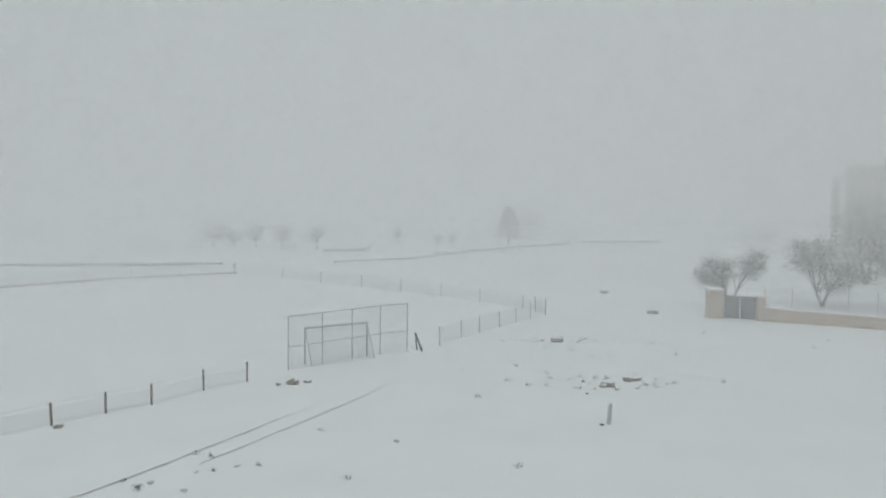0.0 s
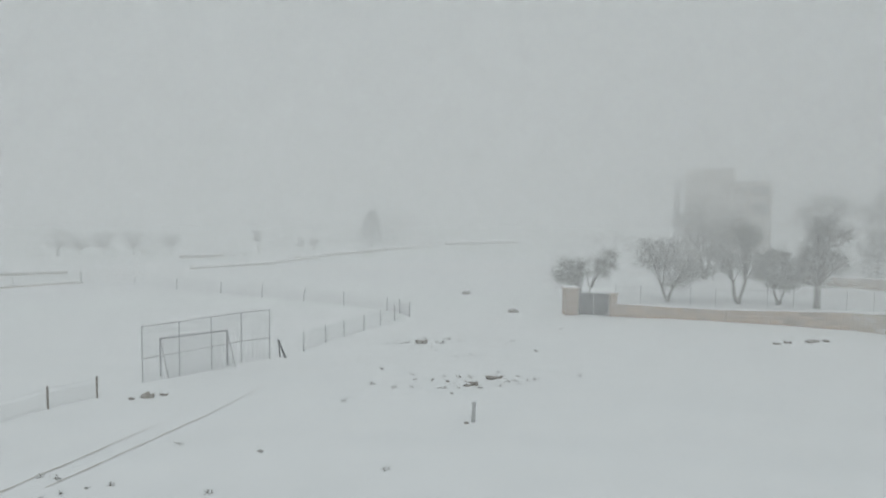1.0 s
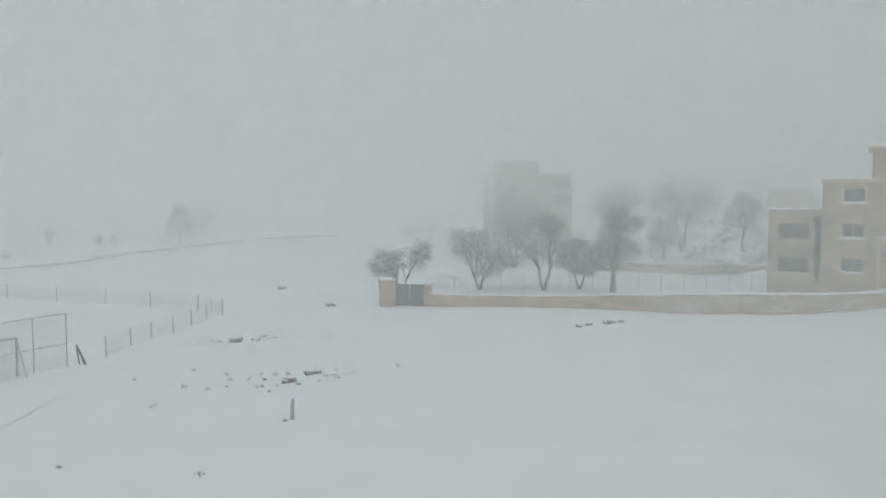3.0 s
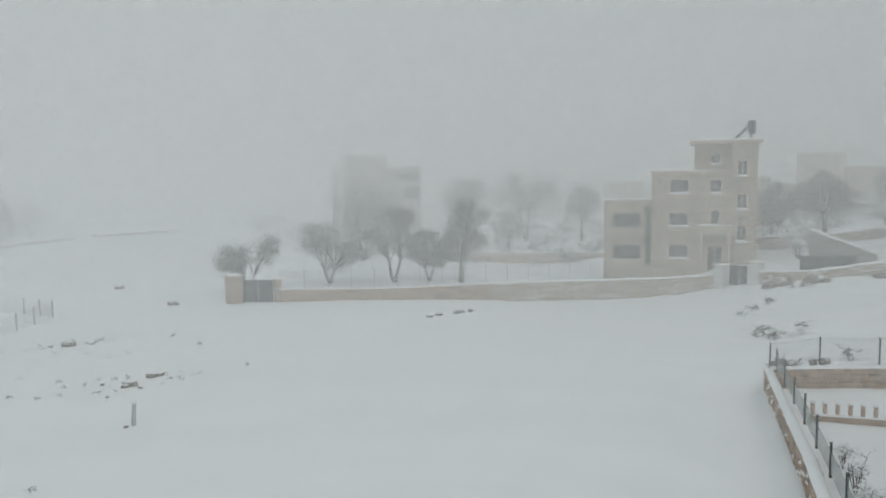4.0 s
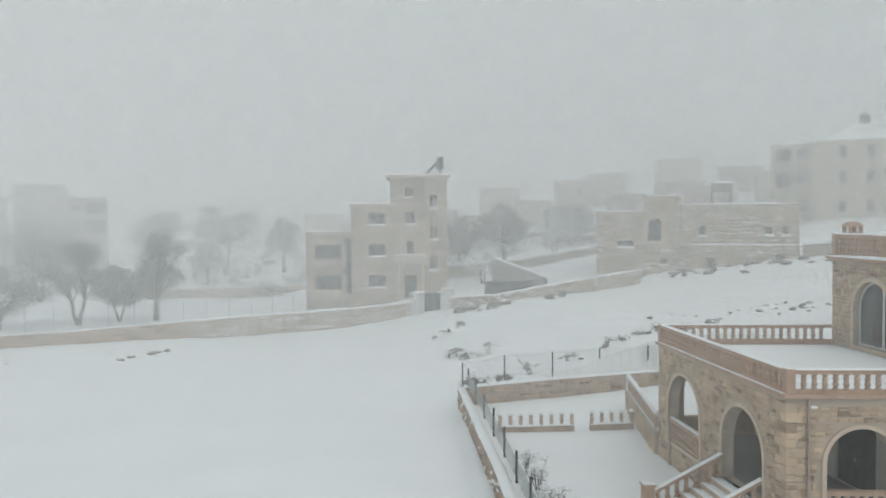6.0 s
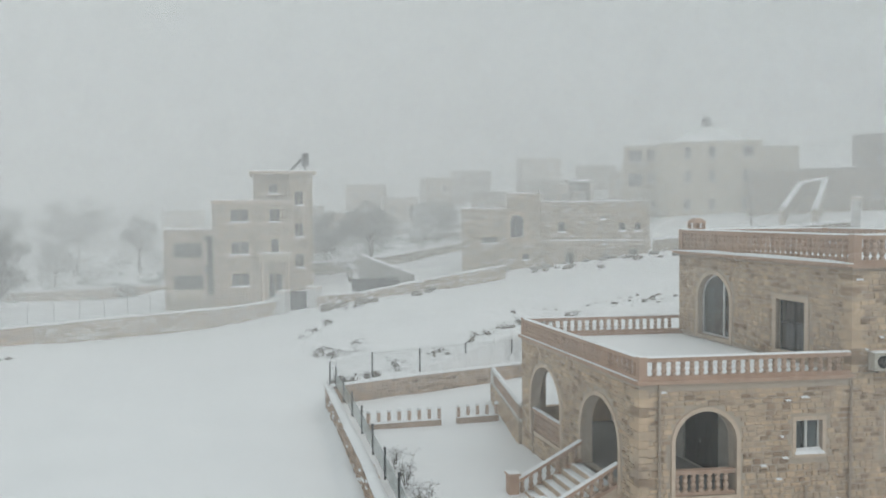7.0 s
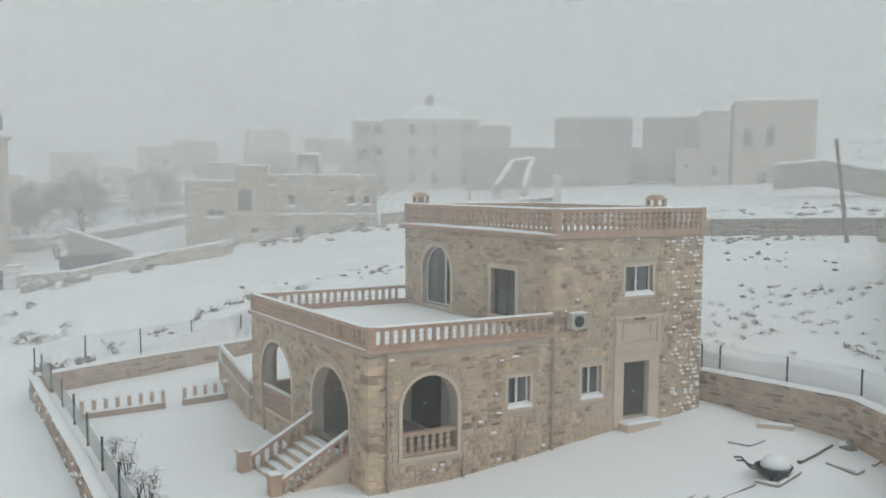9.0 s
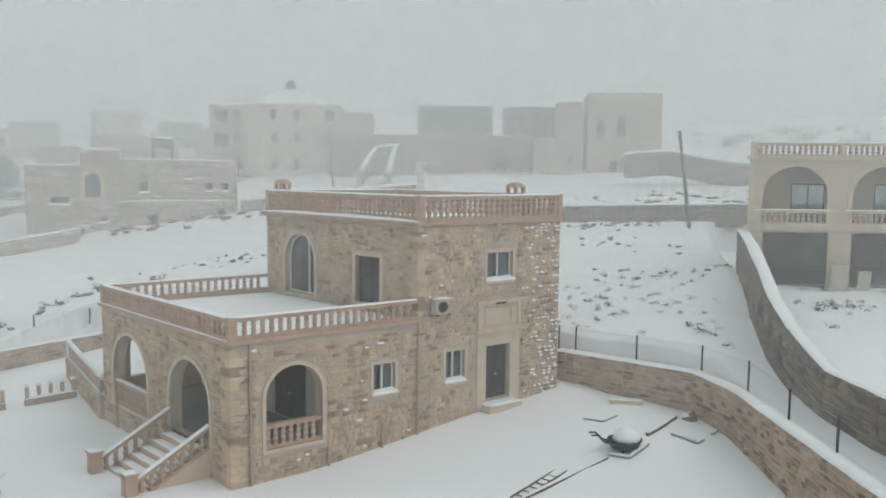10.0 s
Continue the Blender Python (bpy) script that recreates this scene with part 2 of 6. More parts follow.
def along(line):
    """Segments of a line in plan: start, direction, left normal, length."""
    for (x0, y0), (x1, y1) in zip(line, line[1:]):
        d = Vector((x1 - x0, y1 - y0))
        n = d.length
        d.normalize()
        yield Vector((x0, y0)), d, Vector((-d.y, d.x)), n


# ---- the ground ----
P0, E1, E2 = Vector((27.55, 5.75)), Vector((0.7517, 0.6595)), Vector((0.5368, -0.8437))  # the stone house: corner, depth, length
YARD = [(15.8, 8.5), (39.3, 26.9), (44.0, 23.7), (49.9, 18.8), (53.2, 14.4), (47, 3.0), (38.1, -7.9), (35.65, -10.9), (33.35, -13.4), (30.1, -14.1), (11, -13.4)]
TERRACE = [(62, -24.5), (43.2, -19.2), (35.7, -16.95), (32.8, -16.35), (30.6, -16.15), (28.6, -16.5), (26.3, -17.25), (19.8, -20), (14, -60), (70, -60)]
RISE_P, RISE_Z = [-400, -30, 0, 10, 16, 22, 27, 32, 36.4, 48, 63, 94, 105, 130, 160, 200, 260], [0.6, 0.1, 0.3, -0.15, -0.6, -0.62, -0.3, 0.9, 2.2, 3.2, 6.1, 9.7, 10.7, 15, 19.5, 23, 26]


def slope(x, y):
    """The snowy hillside, rising to the south-east."""
    p = 0.883 * x - 0.469 * y
    z = sum(np.interp(p + d, RISE_P, RISE_Z) for d in (-2, -1, 0, 1, 2)) / 5
    r, az = math.hypot(x, y), math.degrees(math.atan2(x, y))
    smooth = lambda t: min(1, max(0, t)) ** 2 * (3 - 2 * min(1, max(0, t)))
    z += 16 * smooth((r - 190) / 420)
    z += 26 * smooth((r - 135) / 190) * math.exp(-((az - 62) / 19) ** 2)
    return z + 2.0 * math.exp(-((x - 41.5) ** 2 + (y + 18.6) ** 2) / 45)


def yard(x, y):
    """The level of the yard round the stone house."""
    q = Vector((x, y)) - P0
    det = E2.x * E1.y - E2.y * E1.x
    s, v = (q.x * E1.y - q.y * E1.x) / det, (E2.x * q.y - E2.y * q.x) / det
    return float(np.interp(s, [0, 3, 8, 12, 16], [-1.0, -0.92, -0.38, 0.08, 0.42])) - 0.07 * min(8, max(0, -v)) * min(1, max(0, s / 8))


def terrace(x, y):
    return float(np.interp(x, [20, 24, 27, 30, 40], [1.6, 1.9, 2.3, 3.1, 4.2]))


def ground(x, y):
    z = slope(x, y)
    if inside(x, y, YARD):
        z = yard(x, y)
    elif inside(x, y, TERRACE):
        z = terrace(x, y)
    else:
        # the wind has scooped the snow out along the outer face of the yard wall
        a, off = (x - 16) * 0.786 + (y - 8.1) * 0.618, (y - 8.1) * 0.786 - (x - 16) * 0.618
        if -6 < a < 33 and off > 0:
            z -= 0.9 * math.exp(-(off / 5) ** 2) * min(1, (33 - a) / 5, (a + 6) / 6)
    b = noise.noise((x * 0.16, y * 0.16, 3)) * 0.09 + noise.noise((x * 0.7, y * 0.7, 8)) * 0.035
    if 28 < 0.883 * x - 0.469 * y < 75:
        b += 0.10 * noise.noise((x * 0.45, y * 0.45, 5))
    return z + b


def spread(lo, hi, step):
    inner = list(np.arange(lo, hi, step))
    a, b, w = [], [], step
    x = inner[0]
    while x > -2600:
        w *= 1.22
        x -= w
        a.append(x)
    x, w = inner[-1], step
    while x < 2600:
        w *= 1.22
        x += w
        b.append(x)
    return a[::-1] + inner + b


gx, gy = spread(-26, 78, 0.45), spread(-26, 76, 0.45)
gv = [(x, y, ground(x, y)) for y in gy for x in gx]
nx = len(gx)
gf = [(j * nx + i, j * nx + i + 1, (j + 1) * nx + i + 1, (j + 1) * nx + i) for j in range(len(gy) - 1) for i in range(nx - 1)]
gm = bpy.data.meshes.new("ground")
gm.from_pydata(gv, [], gf)
gm.polygons.foreach_set("use_smooth", [True] * len(gm.polygons))
gm.materials.append(SNOW)
tagged(new("ground", gm), "snow-covered fields and hillside, smooth and unbroken", "snow ground", kind="structure")

# ---- haze of falling snow, thickening with distance: sheer white rings added around the camera ----
RADII = [24, 31, 38, 45, 52, 60, 68, 77, 86, 96, 106, 117, 129, 142, 157, 174, 194, 218, 248, 285]
for i, r in enumerate(RADII):
    gap = (RADII[i + 1] if i + 1 < len(RADII) else 340) - r
    cover = 1 - math.exp(-gap / (80 if r < 115 else 105))
    top = 14 + 0.42 * r
    verts, faces, above = [], [], []
    for k in range(160):
        a = k * math.tau / 160
        x, y = r * math.cos(a), r * math.sin(a)
        z = slope(x, y)
        verts += [(x, y, z - 0.3), (x, y, z + top)]
        above += [-0.3, top]
        faces.append((2 * k, 2 * ((k + 1) % 160), 2 * ((k + 1) % 160) + 1, 2 * k + 1))
    me = bpy.data.meshes.new("snowfall")
    me.from_pydata(verts, [], faces)
    me.attributes.new("above_ground", "FLOAT", "POINT").data.foreach_set("value", above)
    me.polygons.foreach_set("use_smooth", [True] * len(faces))
    me.materials.append(sheer("snowfall_haze", cover, (0.94, 0.945, 0.945), top))
    tagged(new("snowfall", me), "thin white veil of driving snow over the fields", "snowfall", "veils of snowfall", "stuff")

# ---- the stone house ----
RNG = random.Random(4)
LU, LV, STEP = 15.6, 11.1, 7.85  # length, depth, where the upper storey begins
house = thing("stone_house", "two-storey tan rubble stone house with arches and a snowy balcony", "house")
right_map = plane_map(P0, E2, E1)
left_map = plane_map(P0, E1, E2)
upper_map = plane_map(P0 + E2 * STEP, E1, E2)
inner_map = plane_map(P0 + E2 * 4.2, E1, E2)


def H(u, v, z):
    return (P0.x + E2.x * u + E1.x * v, P0.y + E2.y * u + E1.y * v, z)


def stone_shapes(count, rng):
    out = []
    for i in range(count):
        bm = bmesh.new()
        stone(bm, lambda s, d, z: (s, d, z), (-0.5, 0.5, -0.5, 0.5), 1.0, rng)
        me = bpy.data.meshes.new("stone")
        bm.normal_update()
        bm.to_mesh(me)
        bm.free()
        me.materials.append(STONE_PIECE)
        out.append(me)
    return out


SHAPES = stone_shapes(12, RNG)


def face_stones(parent, T, e, n, P, quads, pick, most):
    """Lays the stones of a face: those that pick() takes are single pieces, the rest one joined part."""
    bm = bmesh.new()
    left = 0
    for q in quads:
        if pick(q) and left < most:
            left += 1
            a, b, z0, z1 = q
            x, y, z = T((a + b) / 2, 0, (z0 + z1) / 2)
            w, h, pr = b - a, z1 - z0, RNG.uniform(0.02, 0.05)
            m = Matrix(((e.x * w, n.x * pr, 0, x), (e.y * w, n.y * pr, 0, y), (0, 0, h, z), (0, 0, 0, 1)))
            share("stone", RNG.choice(SHAPES), m, parent)
        else:
            stone(bm, T, q, RNG.uniform(0.015, 0.05), RNG)
    if bm.verts:
        tagged(part("stone_facing", bm, STONE, parent), kind="stuff")
    else:
        bm.free()


def grow(r, m):
    return rect(r[0] - m, r[1] + m, r[2] - m, r[3] + m)


WIN1, WIN2, UWIN, DOOR = (5.76, 6.76, 1.53, 2.73), (9.23, 10.22, 1.5, 2.82), (11.36, 12.8, 5.62, 6.86), (11.33, 12.68, 0.45, 2.82)
ARCH_R, ARCH_E, ARCH_L, ARCH_U, GLASSDOOR = (1.28, 3.54, 0.2, 3.2), (1.45, 4.6, 0.1, 3.16), (6.6, 9.9, 0.1, 3.26), (7.05, 9.45, 4.45, 7.28), (2.35, 4.0, 4.6, 6.62)

bm = bmesh.new()
slab(bm, right_map, [(0, -1.8), (LU, -1.8), (LU, 8.1), (STEP, 8.1), (STEP, 4.2), (0, 4.2)], [arch(*ARCH_R), rect(*WIN1), rect(*WIN2), rect(*UWIN), rect(*DOOR)], 0, 0.45)
wall_r = part("wall", bm, MORTAR, house)
bm = bmesh.new()
slab(bm, left_map, rect(0.45, LV, -1.8, 4.2), [arch(*ARCH_E), arch(*ARCH_L)], 0, 0.45)
wall_l = part("wall", bm, MORTAR, house)
bm = bmesh.new()
slab(bm, upper_map, rect(0.45, LV, 4.2, 8.1), [arch(*ARCH_U), rect(*GLASSDOOR)], 0, 0.4)
wall_u = part("wall", bm, MORTAR, house)
bm = bmesh.new()
slab(bm, plane_map(P0 + E1 * (LV - 0.4), E2, E1), [(0.45, -1.8), (LU - 0.4, -1.8), (LU - 0.4, 8.1), (STEP + 0.4, 8.1), (STEP + 0.4, 4.2), (0.45, 4.2)], [arch(1.0, 3.4, 0.9, 3.4)], 0, 0.4)
part("wall", bm, STONE, house)
bm = bmesh.new()
slab(bm, plane_map(P0 + E2 * (LU - 0.4), E1, E2), rect(0.45, LV, -1.8, 8.1), [], 0, 0.4)
part("wall", bm, STONE, house)
bm = bmesh.new()
slab(bm, inner_map, rect(0.45, LV - 0.4, 0.1, 4.1), [rect(2.1, 4.5, 0.12, 2.95), rect(6.6, 7.6, 1.0, 2.4)], 0, 0.25)
part("inner_wall", bm, PORCH, house, "smooth pale plaster porch wall")
# near-black partitions added so the rooms behind the windows stay dark
bm = bmesh.new()
box(bm, 4.5, LU - 0.45, 5.0, 5.15, 0.1, 4.0, H)
box(bm, STEP + 0.45, LU - 0.45, 5.0, 5.15, 4.2, 7.9, H)
box(bm, 7.6, 7.75, 0.5, 5.0, 0.1, 4.0, H)
part("partition", bm, DARKROOM, house)
for name, mat, u0, u1, v0, v1, z0, z1 in (("floor", CONCRETE, 0.45, LU - 0.4, 0.45, LV - 0.4, -0.1, 0.1), ("balcony_slab", PLASTER, 0.45, LU - 0.4, 0.45, LV - 0.4, 4.0, 4.2), ("roof", CONCRETE, STEP + 0.4, LU - 0.4, 0.45, LV - 0.4, 7.9, 8.1)):
    bm = bmesh.new()
    box(bm, u0, u1, v0, v1, z0, z1, H)
    part(name, bm, mat, house)
# lintel blocks, arch rings and window surrounds
for T, outline, w in ((right_map, arch(*ARCH_R), 0.14), (left_map, arch(*ARCH_E), 0.16), (left_map, arch(*ARCH_L), 0.14), (upper_map, arch(*ARCH_U), 0.18), (upper_map, rect(*GLASSDOOR), 0.2)):
    bm = bmesh.new()
    ring(bm, T, outline, w, -0.06, 0.12)
    part("arch_ring" if len(outline) > 4 else "door_surround", bm, TRIM, house)
# the doorway with its carved panel
bm = bmesh.new()
for s0, s1, z0, z1 in ((10.85, 11.33, 0.1, 3.42), (12.68, 13.2, 0.3, 3.42), (11.33, 12.68, 2.82, 3.42)):
    box(bm, s0, s1, -0.07, 0.05, z0, z1, right_map)
part("door_surround", bm, TRIM, house, "plain dressed limestone door surround")
bm = bmesh.new()
slab(bm, right_map, rect(10.85, 13.2, 3.46, 4.72), [rect(11.0, 13.05, 3.6, 4.6)], -0.14, 0.04)
box(bm, 10.75, 13.3, -0.2, 0.04, 3.38, 3.5, right_map)
box(bm, 10.75, 13.3, -0.2, 0.04, 4.68, 4.78, right_map)
slab(bm, right_map, rect(11.25, 12.8, 3.75, 4.45), [rect(11.35, 12.7, 3.85, 4.35)], -0.09, -0.03)
box(bm, 11.0, 13.05, -0.04, 0.04, 3.6, 4.6, right_map)
part("carved_panel", bm, TRIM, house, "pale carved stone panel over the door")
bm = bmesh.new()
box(bm, 11.75, 12.3, -0.2, 0.0, 4.62, 4.7, right_map)
part("lamp_bracket", bm, IRON, house)

holes_r = [grow(WIN1, 0.14), grow(WIN2, 0.14), grow(UWIN, 0.14), arch(ARCH_R[0] - 0.13, ARCH_R[1] + 0.13, 0.1, ARCH_R[3] + 0.13), rect(10.8, 13.25, -0.3, 4.8), rect(-1, STEP - 0.05, 4.12, 9)]
quads = courses(0, LU, -1.3, 8.0, holes_r, RNG)
face_stones(wall_r, right_map, E2, E1, P0, quads, lambda q: q[0] < 8.2 and -1.2 < q[2] < 4.0, 300)
face_stones(wall_l, left_map, E1, E2, P0, courses(0, LV, -1.4, 4.1, [arch(ARCH_E[0] - 0.15, ARCH_E[1] + 0.15, 0.1, ARCH_E[3] + 0.15), arch(ARCH_L[0] - 0.13, ARCH_L[1] + 0.13, 0, ARCH_L[3] + 0.13)], RNG), lambda q: q[0] < 6.5 and q[2] > 0, 160)
face_stones(wall_u, upper_map, E1, E2, P0, courses(0, LV, 4.4, 8.0, [arch(ARCH_U[0] - 0.22, ARCH_U[1] + 0.22, 4, ARCH_U[3] + 0.22), grow(GLASSDOOR, 0.2)], RNG), lambda q: q[0] < 6, 140)
# snow caught on the rough stones towards the windward corner
bm = bmesh.new()
for q in quads:
    if (q[0] > 13.3 and RNG.random() < 0.12 + 0.26 * (q[0] - 13.3)) or (RNG.random() < 0.012):
        a, b = q[0] + RNG.uniform(0.02, 0.1), q[1] - RNG.uniform(0.02, 0.1)
        if b - a < 0.06:
            continue
        hexa(bm, [right_map(*p) for p in ((a, -0.075, q[3] - 0.04), (b, -0.075, q[3] - 0.04), (b, 0.0, q[3]), (a, 0.0, q[3]), (a + 0.03, -0.05, q[3] + 0.03), (b - 0.03, -0.05, q[3] + 0.03), (b - 0.03, 0.0, q[3] + 0.035), (a + 0.03, 0.0, q[3] + 0.035))])
tagged(part("wind_blown_snow", bm, SNOW, house, "snow stuck to rough stones"), kind="stuff")

# larger dressed stones at the corners
for u, z_low, z_high in ((0.0, -1.2, 4.1), (STEP, 4.45, 8.0)):
    z, k = z_low, 0
    while z < z_high - 0.2:
        hh, q = RNG.uniform(0.2, 0.34), RNG.uniform(0.75, 1.1)
        la, lb = (0.55, 0.3) if k % 2 else (0.3, 0.55)
        bm = bmesh.new()
        box(bm, u - 0.045, u + la * q, -0.045, 0.05, z, min(z + hh - 0.02, z_high), H)
        box(bm, u - 0.045, u + 0.05, 0.05, lb * q, z, min(z + hh - 0.02, z_high), H)
        part("quoin", bm, STONE_PIECE, house)
        z += hh
        k += 1

# cornices and snow
bm = bmesh.new()
box(bm, -0.14, STEP, -0.14, 0.3, 4.2, 4.34, H)
box(bm, -0.14, 0.3, 0.3, LV + 0.1, 4.2, 4.34, H)
box(bm, 0.3, STEP, LV - 0.3, LV + 0.1, 4.2, 4.34, H)
part("cornice", bm, RAILSTONE, house)
bm = bmesh.new()
box(bm, STEP - 0.14, LU + 0.12, -0.14, 0.3, 8.1, 8.26, H)
box(bm, STEP - 0.3, STEP - 0.14, -0.14, LV + 0.12, 8.16, 8.26, H)
box(bm, STEP - 0.14, STEP + 0.3, 0.3, LV + 0.12, 8.1, 8.26, H)
box(bm, STEP + 0.3, LU + 0.12, LV - 0.3, LV + 0.12, 8.1, 8.26, H)
box(bm, LU - 0.3, LU + 0.12, 0.3, LV - 0.3, 8.1, 8.26, H)
part("cornice", bm, RAILSTONE, house)


def snow_sheet(bm, T, x0, x1, y0, y1, z, deep, n=14, seed=0.0):
    """A soft sheet of lying snow with uneven thickness and slumped rims."""
    g = []
    for j in range(n + 1):
        row = []
        for i in range(n + 1):
            a, b = i / n, j / n
            rim = min(1, 6 * min(a, 1 - a, b, 1 - b) + 0.25)
            x, y = x0 + (x1 - x0) * a, y0 + (y1 - y0) * b
            row.append(bm.verts.new(T(x, y, z + deep * rim * (0.85 + 0.3 * noise.noise((x * 0.6 + seed, y * 0.6, seed))))))
        g.append(row)
    for j in range(n):
        for i in range(n):
            bm.faces.new((g[j][i], g[j][i + 1], g[j + 1][i + 1], g[j + 1][i]))
    edge = g[0] + [r[-1] for r in g[1:]] + g[-1][-2::-1] + [r[0] for r in g[-2:0:-1]]
    low = [bm.verts.new((v.co.x, v.co.y, T(0, 0, z)[2])) for v in edge]
    for i in range(len(edge)):
        k = (i + 1) % len(edge)
        bm.faces.new((edge[k], edge[i], low[i], low[k]))
    bm.faces.new(low)


bm = bmesh.new()
snow_sheet(bm, H, 0.3, STEP - 0.02, 0.3, LV - 0.3, 4.2, 0.2)
part("balcony_snow", bm, SNOW, house, "untouched snow on the balcony", True)
bm = bmesh.new()
snow_sheet(bm, H, STEP + 0.3, LU - 0.3, 0.3, LV - 0.3, 8.1, 0.22, seed=4)
part("roof_snow", bm, SNOW, house, "snow on the flat roof", True)

bm = bmesh.new()
snow_sheet(bm, H, STEP - 0.3, STEP - 0.05, -0.12, LV, 8.26, 0.13, 10)
snow_sheet(bm, H, -0.15, -0.03, 0.0, LV, 4.34, 0.035, 10)
part("ledge_snow", bm, SNOW, house, "snow on the cornice ledge", True)
# near-black sheet added on the floor to darken the room behind the glass
bm = bmesh.new()
box(bm, STEP + 0.45, LU - 0.45, 0.5, 4.95, 4.2, 4.22, H)
part("dark_rug", bm, DARKROOM, house)

# balustrades
bm = bmesh.new()
lathe(bm, [(0.105, 0), (0.105, 0.05), (0.06, 0.08), (0.1, 0.15), (0.11, 0.2), (0.065, 0.27), (0.095, 0.34), (0.1, 0.38), (0.06, 0.44), (0.105, 0.48), (0.105, 0.52)], 8)
BAL = bpy.data.meshes.new("baluster")
bm.normal_update()
bm.to_mesh(BAL)
bm.free()
BAL.materials.append(BALUSTER)


def balustrade(parent, T, length, z0, height=0.82, pitch=0.34, thick=0.2, first=0.25, posts=(), snow=0.05, mat=None, drop=0.0):
    """Rails with turned balusters between them; drop: how far it falls over its length."""
    mat = mat or RAILSTONE
    S = lambda s, d, z: T(s, d, z - drop * s / length)
    bm = bmesh.new()
    h = thick / 2
    box(bm, 0, length, -h, h, z0, z0 + 0.12, S)
    box(bm, 0, length, -h, h, z0 + height - 0.14, z0 + height - 0.03, S)
    box(bm, 0, length, -h - 0.03, h + 0.03, z0 + height - 0.03, z0 + height, S)
    for p in posts:
        box(bm, p - 0.14, p + 0.14, -0.14, 0.14, z0, z0 + height + 0.03, S)
    rail = part("balustrade", bm, mat, parent)
    if snow:
        bm = bmesh.new()
        hexa(bm, [S(*p) for p in ((0, -h - 0.02, z0 + height), (length, -h - 0.02, z0 + height), (length, h + 0.02, z0 + height), (0, h + 0.02, z0 + height), (0.02, -h + 0.04, z0 + height + snow), (length - 0.02, -h + 0.04, z0 + height + snow), (length - 0.02, h - 0.04, z0 + height + snow), (0.02, h - 0.04, z0 + height + snow))])
        part("snow_cap", bm, SNOW, rail, "thin snow on the rail")
    x0, y0, _ = T(0, 0, 0)
    x1, y1, _ = T(1, 0, 0)
    turn = math.degrees(math.atan2(y1 - y0, x1 - x0))
    s = first
    while s < length - first * 0.6:
        if not any(abs(s - p) < 0.2 for p in posts):
            x, y, z = S(s, 0, z0 + 0.12)
            share("baluster", BAL, pose(x, y, z, 0, 0, turn) @ Matrix.Diagonal((1, 1, (height - 0.26) / 0.52, 1)), rail)
        s += pitch


balustrade(house, plane_map(P0 - E2 * 0.02 + E1 * 0.06, E2, E1), STEP - 0.05, 4.34, 0.78, posts=(0.12,))
balustrade(house, plane_map(P0 + E2 * 0.06 + E1 * 0.2, E1, E2), LV - 0.3, 4.34, 0.78, pitch=0.36, posts=(LV - 0.42,))
balustrade(house, plane_map(P0 + E2 * 0.2 + E1 * (LV - 0.12), E2, E1), STEP - 0.3, 4.34, 0.78, pitch=0.36)
U0 = P0 + E2 * STEP
balustrade(house, plane_map(U0 + E1 * 0.04 - E2 * 0.02, E2, E1), LU - STEP + 0.02, 8.26, 1.0, pitch=0.3, posts=(0.12, LU - STEP - 0.1), snow=0.06)
balustrade(house, plane_map(U0 + E2 * 0.06 + E1 * 0.2, E1, E2), LV - 0.25, 8.26, 1.0, pitch=0.3, posts=(LV - 0.4,), snow=0.06)
balustrade(house, plane_map(U0 + E2 * 0.2 + E1 * (LV - 0.06), E2, E1), LU - STEP - 0.3, 8.26, 1.0, pitch=0.34, posts=(LU - STEP - 0.5,))
balustrade(house, plane_map(P0 + E2 * (LU - 0.08) + E1 * 0.2, E1, E2), LV - 0.4, 8.26, 1.0, pitch=0.34)
# the parapets that fill the arches
balustrade(house, plane_map(P0 + E2 * ARCH_R[0] + E1 * 0.14, E2, E1), 2.26, 0.2, 0.9, pitch=0.3, first=0.16, snow=0)
balustrade(house, plane_map(P0 + E1 * ARCH_L[0] + E2 * 0.14, E1, E2), 3.3, 0.1, 0.98, pitch=0.3, first=0.16, snow=0.04)


